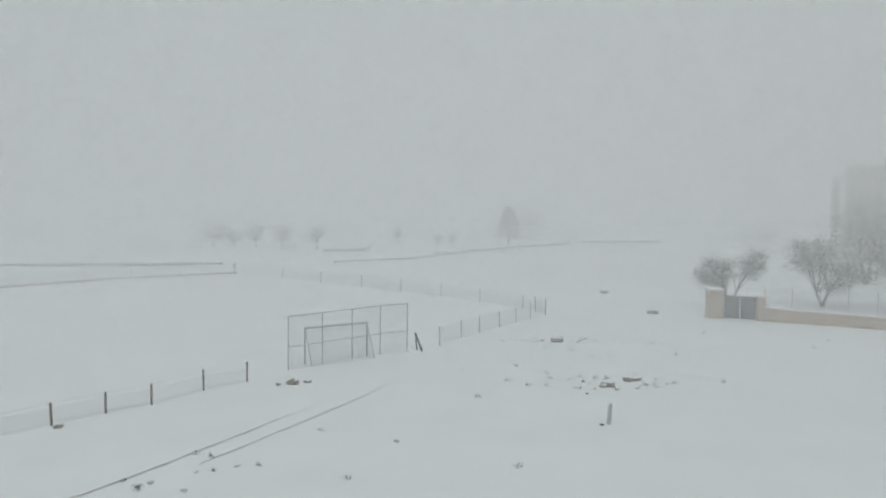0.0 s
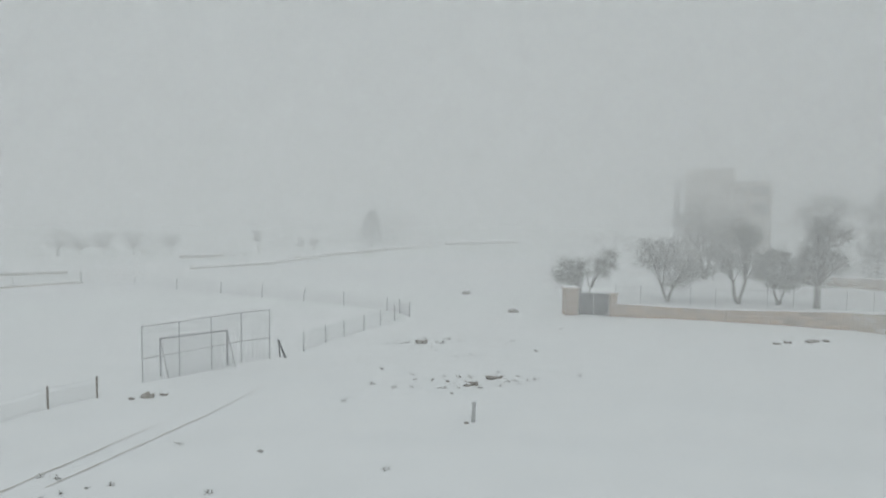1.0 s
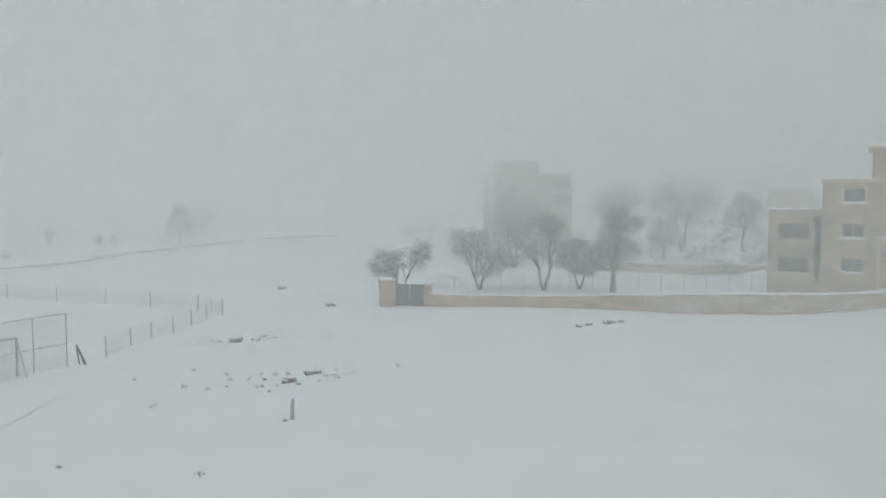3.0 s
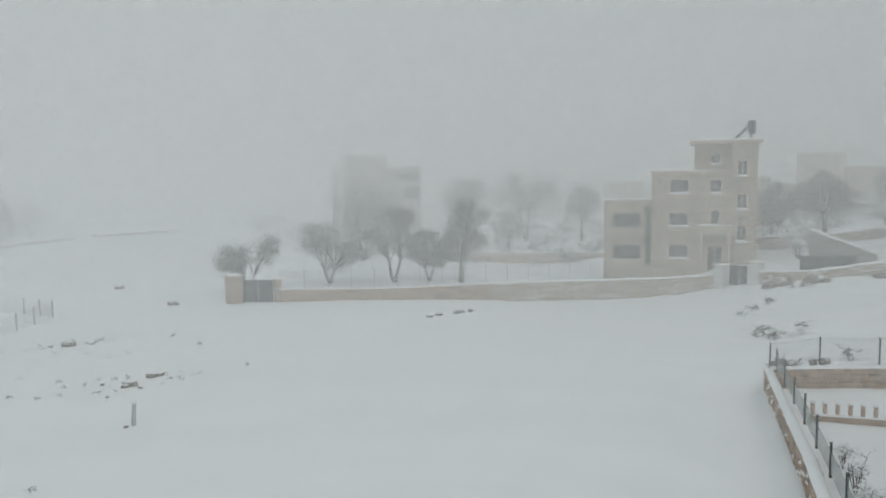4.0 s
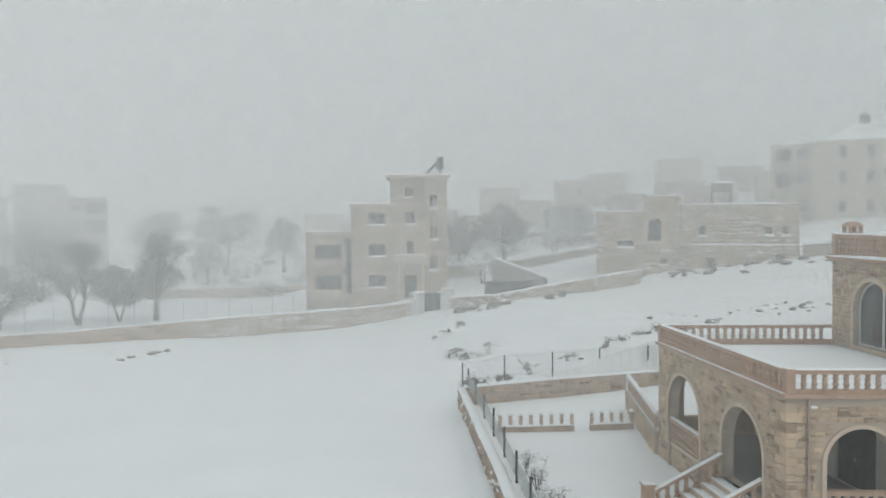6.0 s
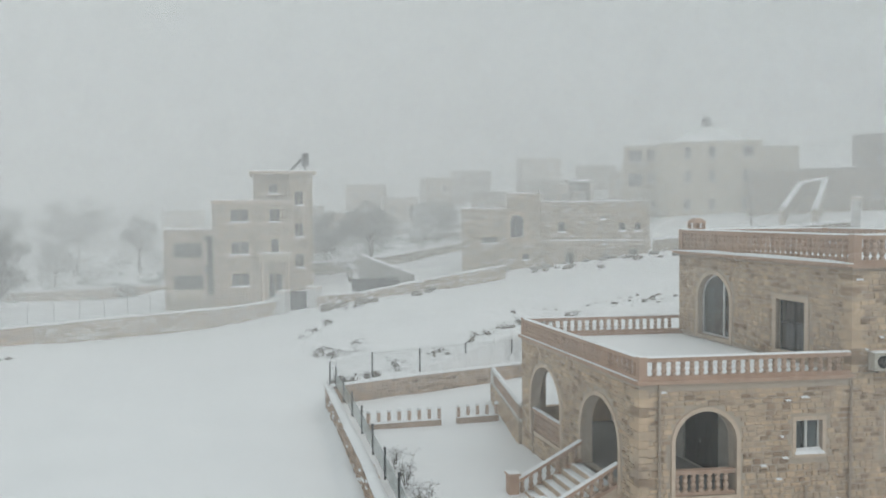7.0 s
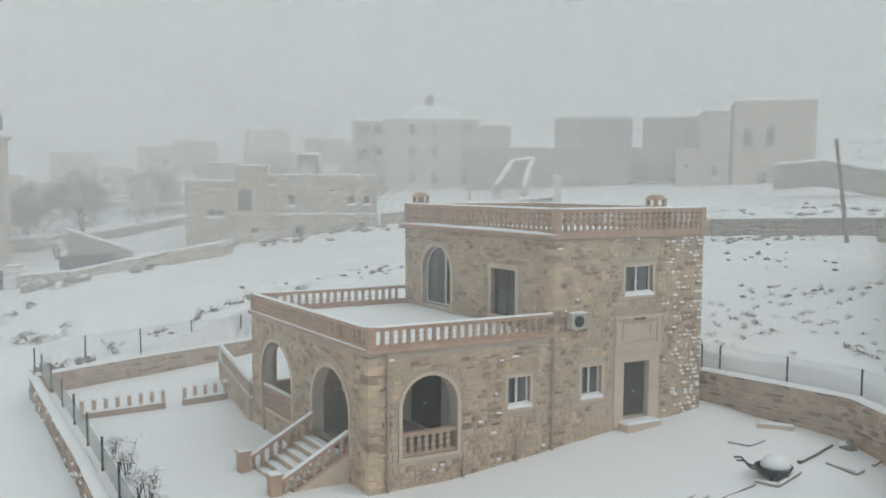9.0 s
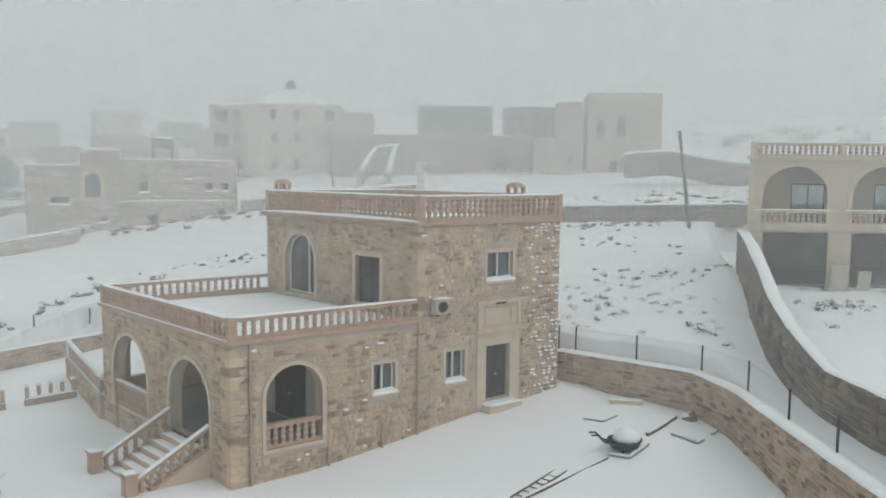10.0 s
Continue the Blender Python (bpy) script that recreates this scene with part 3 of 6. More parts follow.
def window(parent, T, s0, s1, z0, z1, deep=0.16, mullions=(0.5,), curtain=True, sill=True, frame_mat=None, label="", transom=0.0):
    """A window: frame with its bars, panes, curtain and a snowy sill."""
    fm = frame_mat or UPVC
    win = new("window")
    win.parent = parent
    if label:
        win["label"] = label
    bm = bmesh.new()
    slab(bm, T, rect(s0, s1, z0, z1), [rect(s0 + 0.06, s1 - 0.06, z0 + 0.06, z1 - 0.06)], deep, deep + 0.07)
    for m in mullions:
        c = s0 + (s1 - s0) * m
        box(bm, c - 0.045, c + 0.045, deep - 0.01, deep + 0.06, z0 + 0.06, z1 - 0.06, T)
    if transom:
        c = z0 + (z1 - z0) * transom
        box(bm, s0 + 0.06, s1 - 0.06, deep + 0.005, deep + 0.055, c - 0.03, c + 0.03, T)
    part("frame", bm, fm, win)
    edges = [0] + list(mullions) + [1]
    for a, b in zip(edges, edges[1:]):
        bm = bmesh.new()
        box(bm, s0 + (s1 - s0) * a + 0.05, s0 + (s1 - s0) * b - 0.05, deep + 0.03, deep + 0.036, z0 + 0.05, z1 - 0.05, T)
        part("pane", bm, GLASS, win)
    if curtain:
        bm = bmesh.new()
        for a, b in ((0.04, 0.36), (0.66, 0.96)):
            n = 7
            for k in range(n):
                p, q = s0 + (s1 - s0) * (a + (b - a) * k / n), s0 + (s1 - s0) * (a + (b - a) * (k + 1) / n)
                d0, d1 = deep + 0.08 + 0.04 * (k % 2), deep + 0.08 + 0.04 * ((k + 1) % 2)
                hexa(bm, [T(p, d0, z0 + 0.05), T(q, d1, z0 + 0.05), T(q, d1 + 0.01, z0 + 0.05), T(p, d0 + 0.01, z0 + 0.05), T(p, d0, z1), T(q, d1, z1), T(q, d1 + 0.01, z1), T(p, d0 + 0.01, z1)])
        part("curtain", bm, CURTAIN, win)
    if sill:
        bm = bmesh.new()
        box(bm, s0 - 0.1, s1 + 0.1, -0.1, deep, z0 - 0.1, z0, T)
        part("sill", bm, TRIM, win)
        bm = bmesh.new()
        hexa(bm, [T(s0 - 0.08, -0.11, z0), T(s1 + 0.08, -0.11, z0), T(s1 + 0.02, deep - 0.01, z0), T(s0 - 0.02, deep - 0.01, z0), T(s0 - 0.03, -0.06, z0 + 0.1), T(s1 + 0.02, -0.06, z0 + 0.1), T(s1, deep - 0.02, z0 + 0.2), T(s0, deep - 0.02, z0 + 0.16)])
        part("sill_snow", bm, SNOW, win)
    return win


window(house, right_map, *WIN1, label="white two-pane window with snow on its sill")
window(house, right_map, *WIN2, label="white two-pane window with snow on its sill")
window(house, right_map, *UWIN, label="white two-pane upper window with snow on its sill")
for w in (WIN1, WIN2, UWIN):
    bm = bmesh.new()
    ring(bm, right_map, rect(*w), 0.13, -0.03, 0.1)
    part("window_surround", bm, TRIM, house)
window(house, upper_map, *GLASSDOOR, mullions=(0.5,), sill=False, frame_mat=IRON, curtain=False, transom=0.55, label="dark glazed balcony door")
# the arched glazing upstairs
win = new("arched_window")
win.parent = house
win["label"] = "arched glazed door with curtains, onto the balcony"
inner = arch(*ARCH_U)
bm = bmesh.new()
slab(bm, upper_map, inner, [arch(ARCH_U[0] + 0.08, ARCH_U[1] - 0.08, ARCH_U[2] + 0.08, ARCH_U[3] - 0.08)], 0.2, 0.28)
box(bm, 7.78, 7.88, 0.2, 0.27, 4.5, 7.0, upper_map)
part("frame", bm, UPVC, win)
bm = bmesh.new()
slab(bm, upper_map, arch(ARCH_U[0] + 0.06, ARCH_U[1] - 0.06, ARCH_U[2] + 0.06, ARCH_U[3] - 0.06), [], 0.235, 0.24)
part("pane", bm, GLASS, win)
bm = bmesh.new()
for k in range(10):
    a, b = 7.15 + 0.07 * k, 7.22 + 0.07 * k
    box(bm, a + 1.5, b + 1.5, 0.29 + 0.03 * (k % 2), 0.30 + 0.03 * (k % 2), 4.5, 6.7, upper_map)
part("curtain", bm, CURTAIN, win)


def door(parent, T, s0, s1, z0, z1, deep, mat, label="", leaves=2):
    """A panelled door with its handle."""
    ob = new("door")
    ob.parent = parent
    if label:
        ob["label"] = label
    for k in range(leaves):
        a, b = s0 + (s1 - s0) * k / leaves, s0 + (s1 - s0) * (k + 1) / leaves
        bm = bmesh.new()
        box(bm, a + 0.01, b - 0.01, deep, deep + 0.06, z0, z1, T)
        for p, q in ((0.06, 0.36), (0.42, 0.66), (0.72, 0.95)):
            slab(bm, T, rect(a + 0.1, b - 0.1, z0 + (z1 - z0) * p, z0 + (z1 - z0) * q), [rect(a + 0.16, b - 0.16, z0 + (z1 - z0) * p + 0.06, z0 + (z1 - z0) * q - 0.06)], deep - 0.02, deep + 0.002)
        part("leaf", bm, mat, ob)
    bm = bmesh.new()
    c = (s0 + s1) / 2
    box(bm, c + 0.05, c + 0.08, deep - 0.07, deep - 0.02, z0 + 0.95, z0 + 1.1, T)
    part("handle", bm, GREYSTEEL, ob)


door(house, right_map, *DOOR, 0.2, DARKDOOR, "dark iron double door")
door(house, inner_map, 2.1, 4.5, 0.12, 2.95, 0.1, DARKDOOR, "wide dark door inside the porch", 3)
window(house, inner_map, 6.6, 7.6, 1.0, 2.4, 0.08, sill=False)
# doorstep
bm = bmesh.new()
box(bm, 11.1, 12.9, -0.6, 0.0, -0.3, 0.3, right_map)
part("doorstep", bm, TRIM, house)
bm = bmesh.new()
snow_sheet(bm, right_map, 11.08, 12.92, -0.62, -0.02, 0.3, 0.13, 8)
part("doorstep_snow", bm, SNOW, house, "", True)
# curtain whose near-black also paints in the dimness of the room behind
bm = bmesh.new()
for k in range(14):
    box(bm, 2.42 + 0.11 * k, 2.53 + 0.11 * k, 0.36 + 0.05 * (k % 2), 0.37 + 0.05 * (k % 2), 4.62, 6.58, upper_map)
part("door_curtain", bm, DARKROOM, house, "dark curtain behind the balcony door")

# porch stair, falling away from the entrance arch
stair_map = plane_map(P0 + E1 * 1.6, E1, -E2)
for k in range(7):
    near = 0.0 if k == 0 else 0.08 + 0.38 * k
    bm = bmesh.new()
    box(bm, 0.12, 2.95, near, 0.08 + 0.38 * (k + 1), -1.7, 0.1 - 0.2 * k, stair_map)
    step = part("stair_step", bm, TRIM, house)
    bm = bmesh.new()
    snow_sheet(bm, stair_map, 0.2, 2.9, near + 0.03, 0.08 + 0.38 * (k + 1), 0.1 - 0.2 * k, 0.06, 5, k)
    part("step_snow", bm, SNOW, step, "", True)
for s in (0.0, 3.06):
    Q = P0 + E1 * (1.6 + s)
    cheek = plane_map(Q, -E2, E1)
    bm = bmesh.new()
    hexa(bm, [cheek(*p) for p in ((0, -0.13, -1.8), (2.7, -0.13, -1.8), (2.7, 0.13, -1.8), (0, 0.13, -1.8), (0, -0.13, 0.14), (2.7, -0.13, -1.36), (2.7, 0.13, -1.36), (0, 0.13, 0.14))])
    part("stair_cheek", bm, TRIM, house)
    balustrade(house, cheek, 2.65, 0.14, 0.86, pitch=0.36, drop=1.5, snow=0.05)
    bm = bmesh.new()
    box(bm, 2.6, 3.0, -0.2, 0.2, -1.7, -0.27, cheek)
    box(bm, 2.55, 3.05, -0.25, 0.25, -0.27, -0.19, cheek)
    part("newel", bm, RAILSTONE, house)
    bm = bmesh.new()
    snow_sheet(bm, cheek, 2.57, 3.03, -0.23, 0.23, -0.19, 0.08, 6)
    part("newel_snow", bm, SNOW, house, "", True)

# rain pipes
for s, z0, z1 in ((0.68, -1.2, 4.2), (STEP - 0.08, -0.6, 4.2), (3.75, -1.2, -0.1), (6.1, -0.8, 0.4)):
    bm = bmesh.new()
    tube(bm, [right_map(s, -0.1, z0), right_map(s, -0.1, z1)], [0.05, 0.05], 8)
    for z in np.arange(z0 + 0.6, z1, 1.4):
        box(bm, s - 0.07, s + 0.07, -0.16, 0.0, z, z + 0.04, right_map)
    part("rain_pipe", bm, PIPE, house)
for s in (11.3, 9.6):
    bm = bmesh.new()
    tube(bm, [left_map(s, -0.08, -1.3), left_map(s, -0.08, 0.9)], [0.05, 0.05], 8)
    part("rain_pipe", bm, PIPE, house)

# air conditioner on its brackets
ac = thing("air_conditioner", "off-white outdoor air conditioner unit bracketed to the stone wall", "air conditioner")
bm = bmesh.new()
box(bm, 8.38, 9.22, -0.42, -0.1, 4.48, 5.12, right_map)
part("case", bm, ACWHITE, ac)
bm = bmesh.new()
for k in range(16):
    a = k * math.tau / 16
    tube(bm, [right_map(8.72, -0.44, 4.8), right_map(8.72 + 0.2 * math.cos(a), -0.44, 4.8 + 0.2 * math.sin(a))], [0.012, 0.012], 4)
lathe(bm, [(0.23, 0), (0.23, 0.012), (0.2, 0.012)], 20, lambda x, y, z: right_map(8.72 + x, -0.42 - z, 4.8 + y))
part("fan_grille", bm, IRON, ac, "round dark fan grille")
for s in (8.5, 9.1):
    bm = bmesh.new()
    box(bm, s - 0.02, s + 0.02, -0.42, 0.02, 4.43, 4.48, right_map)
    part("bracket", bm, IRON, ac)
bm = bmesh.new()
snow_sheet(bm, right_map, 8.4, 9.2, -0.4, -0.1, 5.12, 0.06, 6)
part("snow_cap", bm, SNOW, ac, "", True)

# chimney pots on the roof
for u, v in ((STEP + 0.5, LV - 0.6), (LU - 2.2, 0.5)):
    ch = thing("chimney_pot", "small stone chimney with a capped top on the flat roof", "chimney", "roof chimneys")
    q = lambda x, y, z, u=u, v=v: H(u + x, v + y, z)
    bm = bmesh.new()
    box(bm, -0.28, 0.28, -0.28, 0.28, 8.1, 9.35, q)
    part("stack", bm, RAILSTONE, ch)
    bm = bmesh.new()
    for x, y in ((-0.22, -0.22), (0.22, -0.22), (0.22, 0.22), (-0.22, 0.22)):
        box(bm, x - 0.06, x + 0.06, y - 0.06, y + 0.06, 9.35, 9.6, q)
    hexa(bm, [q(*p) for p in ((-0.34, -0.34, 9.6), (0.34, -0.34, 9.6), (0.34, 0.34, 9.6), (-0.34, 0.34, 9.6), (-0.15, -0.15, 9.82), (0.15, -0.15, 9.82), (0.15, 0.15, 9.82), (-0.15, 0.15, 9.82))])
    part("cap", bm, RAILSTONE, ch)

# ---- walls and fences round the yard ----
def level(line, tops):
    """Lengths along a line and the heights at its corners."""
    acc, out = 0, [0]
    for _, _, _, n in along(line):
        acc += n
        out.append(acc)
    return out, tops


def clot(bm, T, q, rng):
    """A clot of blown snow on the upper part of one stone's face."""
    a, b = q[0] + rng.uniform(0.0, 0.15) * (q[1] - q[0]), q[1] - rng.uniform(0.0, 0.15) * (q[1] - q[0])
    lo, hi = q[2] + rng.uniform(0.6, 0.86) * (q[3] - q[2]), q[3] + 0.01
    hexa(bm, [T(*p) for p in ((a, -0.08, lo), (b, -0.08, lo), (b, 0.0, lo), (a, 0.0, lo), (a + 0.03, -0.06, hi), (b - 0.03, -0.06, hi), (b - 0.03, 0.0, hi + 0.03), (a + 0.03, 0.0, hi + 0.03))])


def stone_run(name, label, line, tops, height, thick, mat, faces=(-1, 1), w=(0.25, 0.55), h=(0.16, 0.28), snow=0.10, category="stone wall", core=None, stuck=0.0):
    """A rubble boundary wall along a line in plan, its top at the given heights, with snow lying on it."""
    top = thing(name, label, category)
    rng = random.Random(len(label))
    core_bm, face_bm, snow_bm, stuck_bm = bmesh.new(), bmesh.new(), bmesh.new(), bmesh.new()
    for i, (P, d, n, length) in enumerate(along(line)):
        z0, z1 = tops[i], tops[i + 1]
        rise = lambda s: z0 + (z1 - z0) * min(1, max(0, s / length))
        mid = lambda s, dd, z: (P.x + d.x * s + n.x * dd, P.y + d.y * s + n.y * dd, z + rise(s))
        box(core_bm, 0, length, -thick / 2, thick / 2, -height, 0, mid)
        for f in faces:
            T = lambda s, dd, z, f=f: mid(s, f * (thick / 2 - dd), z)
            for q in courses(0, length, -height, -0.01, [], rng, w, h):
                stone(face_bm, T, q, rng.uniform(0.015, 0.06), rng)
                if rng.random() < stuck:
                    clot(stuck_bm, T, q, rng)
        if snow:
            g = max(2, int(length / 0.5))
            last = None
            for k in range(g + 1):
                s = length * k / g
                hh = snow * (0.8 + 0.5 * noise.noise((P.x + s * 0.7, P.y, 2)))
                o = thick / 2 + 0.03 + 0.04 * noise.noise((P.x + s, P.y, 6))
                row = [snow_bm.verts.new(mid(s, *p)) for p in ((-o, -0.02), (-o + 0.05, hh * 0.7), (0, hh), (o - 0.05, hh * 0.7), (o, -0.02))]
                if last:
                    for a in range(4):
                        snow_bm.faces.new((last[a], row[a], row[a + 1], last[a + 1]))
                last = row
    part("core", core_bm, core or MORTAR, top)
    if stuck_bm.verts:
        tagged(part("wind_blown_snow", stuck_bm, SNOW, top, "snow stuck to rough stones"), kind="stuff")
    else:
        stuck_bm.free()
    if face_bm.verts:
        tagged(part("stone_facing", face_bm, mat, top), kind="stuff")
    else:
        face_bm.free()
    if snow:
        part("snow_cap", snow_bm, SNOW, top, "snow along the top", True)
    else:
        snow_bm.free()
    return top


def mesh_fence(name, label, points, post_h, radius=0.035, net=None, net_h=None, wires=2, mat=None, lean=0.0, group=""):
    """Posts at points (x, y, z), wires and netting between them."""
    top = thing(name, label, "fence", group)
    rng = random.Random(len(points))
    for x, y, z in points:
        bm = bmesh.new()
        dx, dy = rng.uniform(-lean, lean), rng.uniform(-lean, lean)
        tube(bm, [(x, y, z - 0.15), (x + dx, y + dy, z + post_h * rng.uniform(0.95, 1.05))], [radius, radius], 6)
        part("post", bm, mat or IRON, top)
    for k in range(wires):
        bm = bmesh.new()
        hh = post_h * (0.95 - 0.8 * k / max(1, wires - 1)) if wires > 1 else post_h * 0.95
        for a, b in zip(points, points[1:]):
            m = [(a[i] + b[i]) / 2 for i in range(3)]
            tube(bm, [(a[0], a[1], a[2] + hh), (m[0], m[1], m[2] + hh - 0.03), (b[0], b[1], b[2] + hh)], [0.006] * 3, 3, False)
        part("wire", bm, GREYSTEEL, top)
    if net:
        bm = bmesh.new()
        nh = net_h or post_h
        for a, b in zip(points, points[1:]):
            v = [bm.verts.new(p) for p in ((a[0], a[1], a[2] + 0.02), (b[0], b[1], b[2] + 0.02), (b[0], b[1], b[2] + nh), (a[0], a[1], a[2] + nh))]
            bm.faces.new(v)
        part("netting", bm, net, top)
    return top


def between(a, b, n):
    return [tuple(a[i] + (b[i] - a[i]) * k / n for i in range(len(a))) for k in range(n + 1)]


W_NEAR, W_BEND, W_CORNER = (16.0, 7.6), (27.6, 16.75), (39.0, 26.2)
stone_run("yard_wall", "low rubble stone yard wall topped with snow", [W_CORNER, W_BEND, W_NEAR], [0.02, 0.0, -0.05], 2.2, 0.42, WALLSTONE, stuck=0.06)
stone_run("yard_wall", "snow-capped rubble stone wall behind the yard", [(39.2, 26.3), (43.5, 23.2), (49.4, 18.4), (52.5, 14.5)], [0.05, 0.12, 0.18, 0.4], 1.6, 0.45, WALLSTONE, faces=(-1,))
stone_run("retaining_wall", "reddish rubble retaining wall with snow along its top", [(37.4, -7.8), (35.1, -10.4), (32.95, -12.85), (30.1, -13.45), (26.5, -13.3), (20.0, -13.1), (11.0, -12.95)], [1.8, 1.82, 1.82, 1.8, 1.78, 1.75, 1.7], 2.6, 0.5, WALLSTONE, faces=(-1,))
mesh_fence("wire_fence", "dark steel posts with wire netting on the retaining wall", [(37.9, -7.9, 1.8), (37.1, -8.55, 1.8), (35.0, -10.85, 1.82), (33.0, -13.1, 1.82), (30.1, -13.85, 1.8), (26.5, -13.7, 1.78), (23.07, -13.5, 1.76), (20.1, -13.35, 1.75), (16.5, -13.2, 1.72)], 1.15, 0.045, NETTING, wires=2)
d = Vector(W_CORNER) - Vector(W_NEAR)
mesh_fence("wire_fence", "dark posts with greenish netting along the yard wall", [(W_CORNER[0] + 0.35 - d.x * k / 9, W_CORNER[1] - 0.25 - d.y * k / 9 - 0.3 * math.sin(math.pi * k / 9), 0.02) for k in range(10)], 1.15, 0.05, GREENNET, 0.85, wires=2)
mesh_fence("wire_fence", "dark fence posts standing in snow behind the yard", [(39.4, 26.4, 0.05), (42.6, 25.4, 0.15), (45.0, 23.3, 0.2), (47.7, 21.3, 0.25), (49.9, 18.9, 0.3), (52, 16.5, 0.4)], 1.4, 0.05, NETTING, wires=2)

# low parapet with stub pillars across the yard
para = thing("yard_parapet", "low stone parapet with a row of snowy stub pillars", "parapet")
for a, b in (((35.1, 21.2), (37.5, 18.3)), ((38.2, 17.5), (39.6, 15.9))):
    P, dd = Vector(a), (Vector(b) - Vector(a))
    n = dd.length
    dd.normalize()
    T = plane_map(P, dd, Vector((-dd.y, dd.x)))
    bm = bmesh.new()
    box(bm, -0.1, n + 0.1, -0.12, 0.12, -1.4, -0.68, T)
    part("curb", bm, WALLSTONE, para)
    bm = bmesh.new()
    snow_sheet(bm, T, -0.12, n + 0.12, -0.14, 0.14, -0.68, 0.1, 8)
    part("curb_snow", bm, SNOW, para, "", True)
    k = 0
    count = 8 if n > 2.5 else 5
    for k in range(count):
        s = n * k / (count - 1)
        bm = bmesh.new()
        lathe(bm, [(0.11, -0.68), (0.11, -0.6), (0.08, -0.55), (0.12, -0.4), (0.08, -0.25), (0.11, -0.15), (0.11, -0.1)], 8, lambda x, y, z, s=s: T(s + x, y, z))
        part("pillar", bm, BALUSTER, para)
        bm = bmesh.new()
        lathe(bm, [(0.13, -0.1), (0.14, -0.05), (0.1, 0.02), (0.03, 0.05)], 8, lambda x, y, z, s=s: T(s + x, y, z))
        part("pillar_snow", bm, SNOW, para, "", True)
# raised white balustrade beside the house
ter = thing("porch_terrace", "raised side terrace with a pale balustrade and stone base", "terrace")
ta, tb = Vector((43.6, 17.7)), P0 + E1 * (LV + 0.1)
dd = (tb - ta)
n = dd.length
dd.normalize()
T = plane_map(ta, dd, Vector((-dd.y, dd.x)))
bm = bmesh.new()
box(bm, 0, n, -0.15, 0.15, -1.8, 0.1, T)
tbase = part("base", bm, MORTAR, ter)
bm = bmesh.new()
for q in courses(0, n, -1.6, 0.08, [], RNG):
    stone(bm, plane_map(ta - Vector((-dd.y, dd.x)) * 0.15, dd, Vector((-dd.y, dd.x))), q, RNG.uniform(0.015, 0.05), RNG)
tagged(part("stone_facing", bm, STONE, tbase), kind="stuff")
balustrade(ter, T, n, 0.1, 0.85, pitch=0.4, posts=(0.15,), snow=0.1, mat=UPVC)

# ---- buildings of the village ----
def facing(az, dist, turn=0.0):
    """Maps (a, d, z): a metres to the right of the point at that bearing and distance, d metres away, z up."""
    r = radians(az)
    P = Vector((math.sin(r) * dist, math.cos(r) * dist))
    r += radians(turn)
    return plane_map(P, Vector((math.cos(r), -math.sin(r))), Vector((math.sin(r), math.cos(r))))


def block(parent, T, a0, a1, d0, d1, z0, z1, mat, holes=(), parapet=0.35, snow=0.18, name="wall"):
    """A storeyed block: front wall with real openings, side and back walls, flat roof with snow, parapet."""
    bm = bmesh.new()
    slab(bm, T, rect(a0, a1, z0, z1 + parapet), [rect(*h) if len(h) == 4 else arch(*h[:4]) for h in holes], d0, d0 + 0.3)
    front = part(name, bm, mat, parent)
    for x0, x1, y0, y1 in ((a0, a0 + 0.3, d0 + 0.3, d1), (a1 - 0.3, a1, d0 + 0.3, d1), (a0 + 0.3, a1 - 0.3, d1 - 0.3, d1)):
        bm = bmesh.new()
        box(bm, x0, x1, y0, y1, z0, z1 + parapet, T)
        part(name, bm, mat, parent)
    bm = bmesh.new()
    box(bm, a0 + 0.3, a1 - 0.3, d0 + 0.3, d1 - 0.3, z1 - 0.25, z1, T)
    part("roof", bm, CONCRETE, parent)
    bm = bmesh.new()
    snow_sheet(bm, T, a0 + 0.3, a1 - 0.3, d0 + 0.3, d1 - 0.3, z1, snow, 8, a0)
    part("roof_snow", bm, SNOW, parent, "", True)
    bm = bmesh.new()
    for x0, x1, y0, y1 in ((a0 - 0.05, a1 + 0.05, d0 - 0.06, d0 + 0.34), (a0 - 0.05, a0 + 0.34, d0 + 0.34, d1), (a1 - 0.34, a1 + 0.05, d0 + 0.34, d1)):
        snow_sheet(bm, T, x0, x1, y0, y1, z1 + parapet, 0.12, 6, x0)
    part("parapet_snow", bm, SNOW, parent, "snow along the parapet", True)
    for h in holes:
        if len(h) == 4:
            bm = bmesh.new()
            ring(bm, T, rect(*h), 0.12, d0 - 0.05, d0 + 0.12)
            part("window_surround", bm, TRIM, parent)
            window(parent, T, h[0], h[1], h[2], h[3], d0 + 0.16, mullions=(0.5,) if h[1] - h[0] > 0.9 else (), curtain=False, sill=h[3] - h[2] < 1.9, frame_mat=TRIM)
    return front


def rubble(parent, T, s0, s1, z0, z1, holes, mat, w=(0.4, 0.8), h=(0.28, 0.42), stuck=0.0):
    bm, blown = bmesh.new(), bmesh.new()
    for q in courses(s0, s1, z0, z1, holes, RNG, w, h):
        stone(bm, T, q, RNG.uniform(0.02, 0.07), RNG)
        if stuck and RNG.random() < stuck:
            clot(blown, T, q, RNG)
    if blown.verts:
        tagged(part("wind_blown_snow", blown, SNOW, parent, "snow stuck to rough stones"), kind="stuff")
    else:
        blown.free()
    tagged(part("stone_facing", bm, mat, parent), kind="stuff")


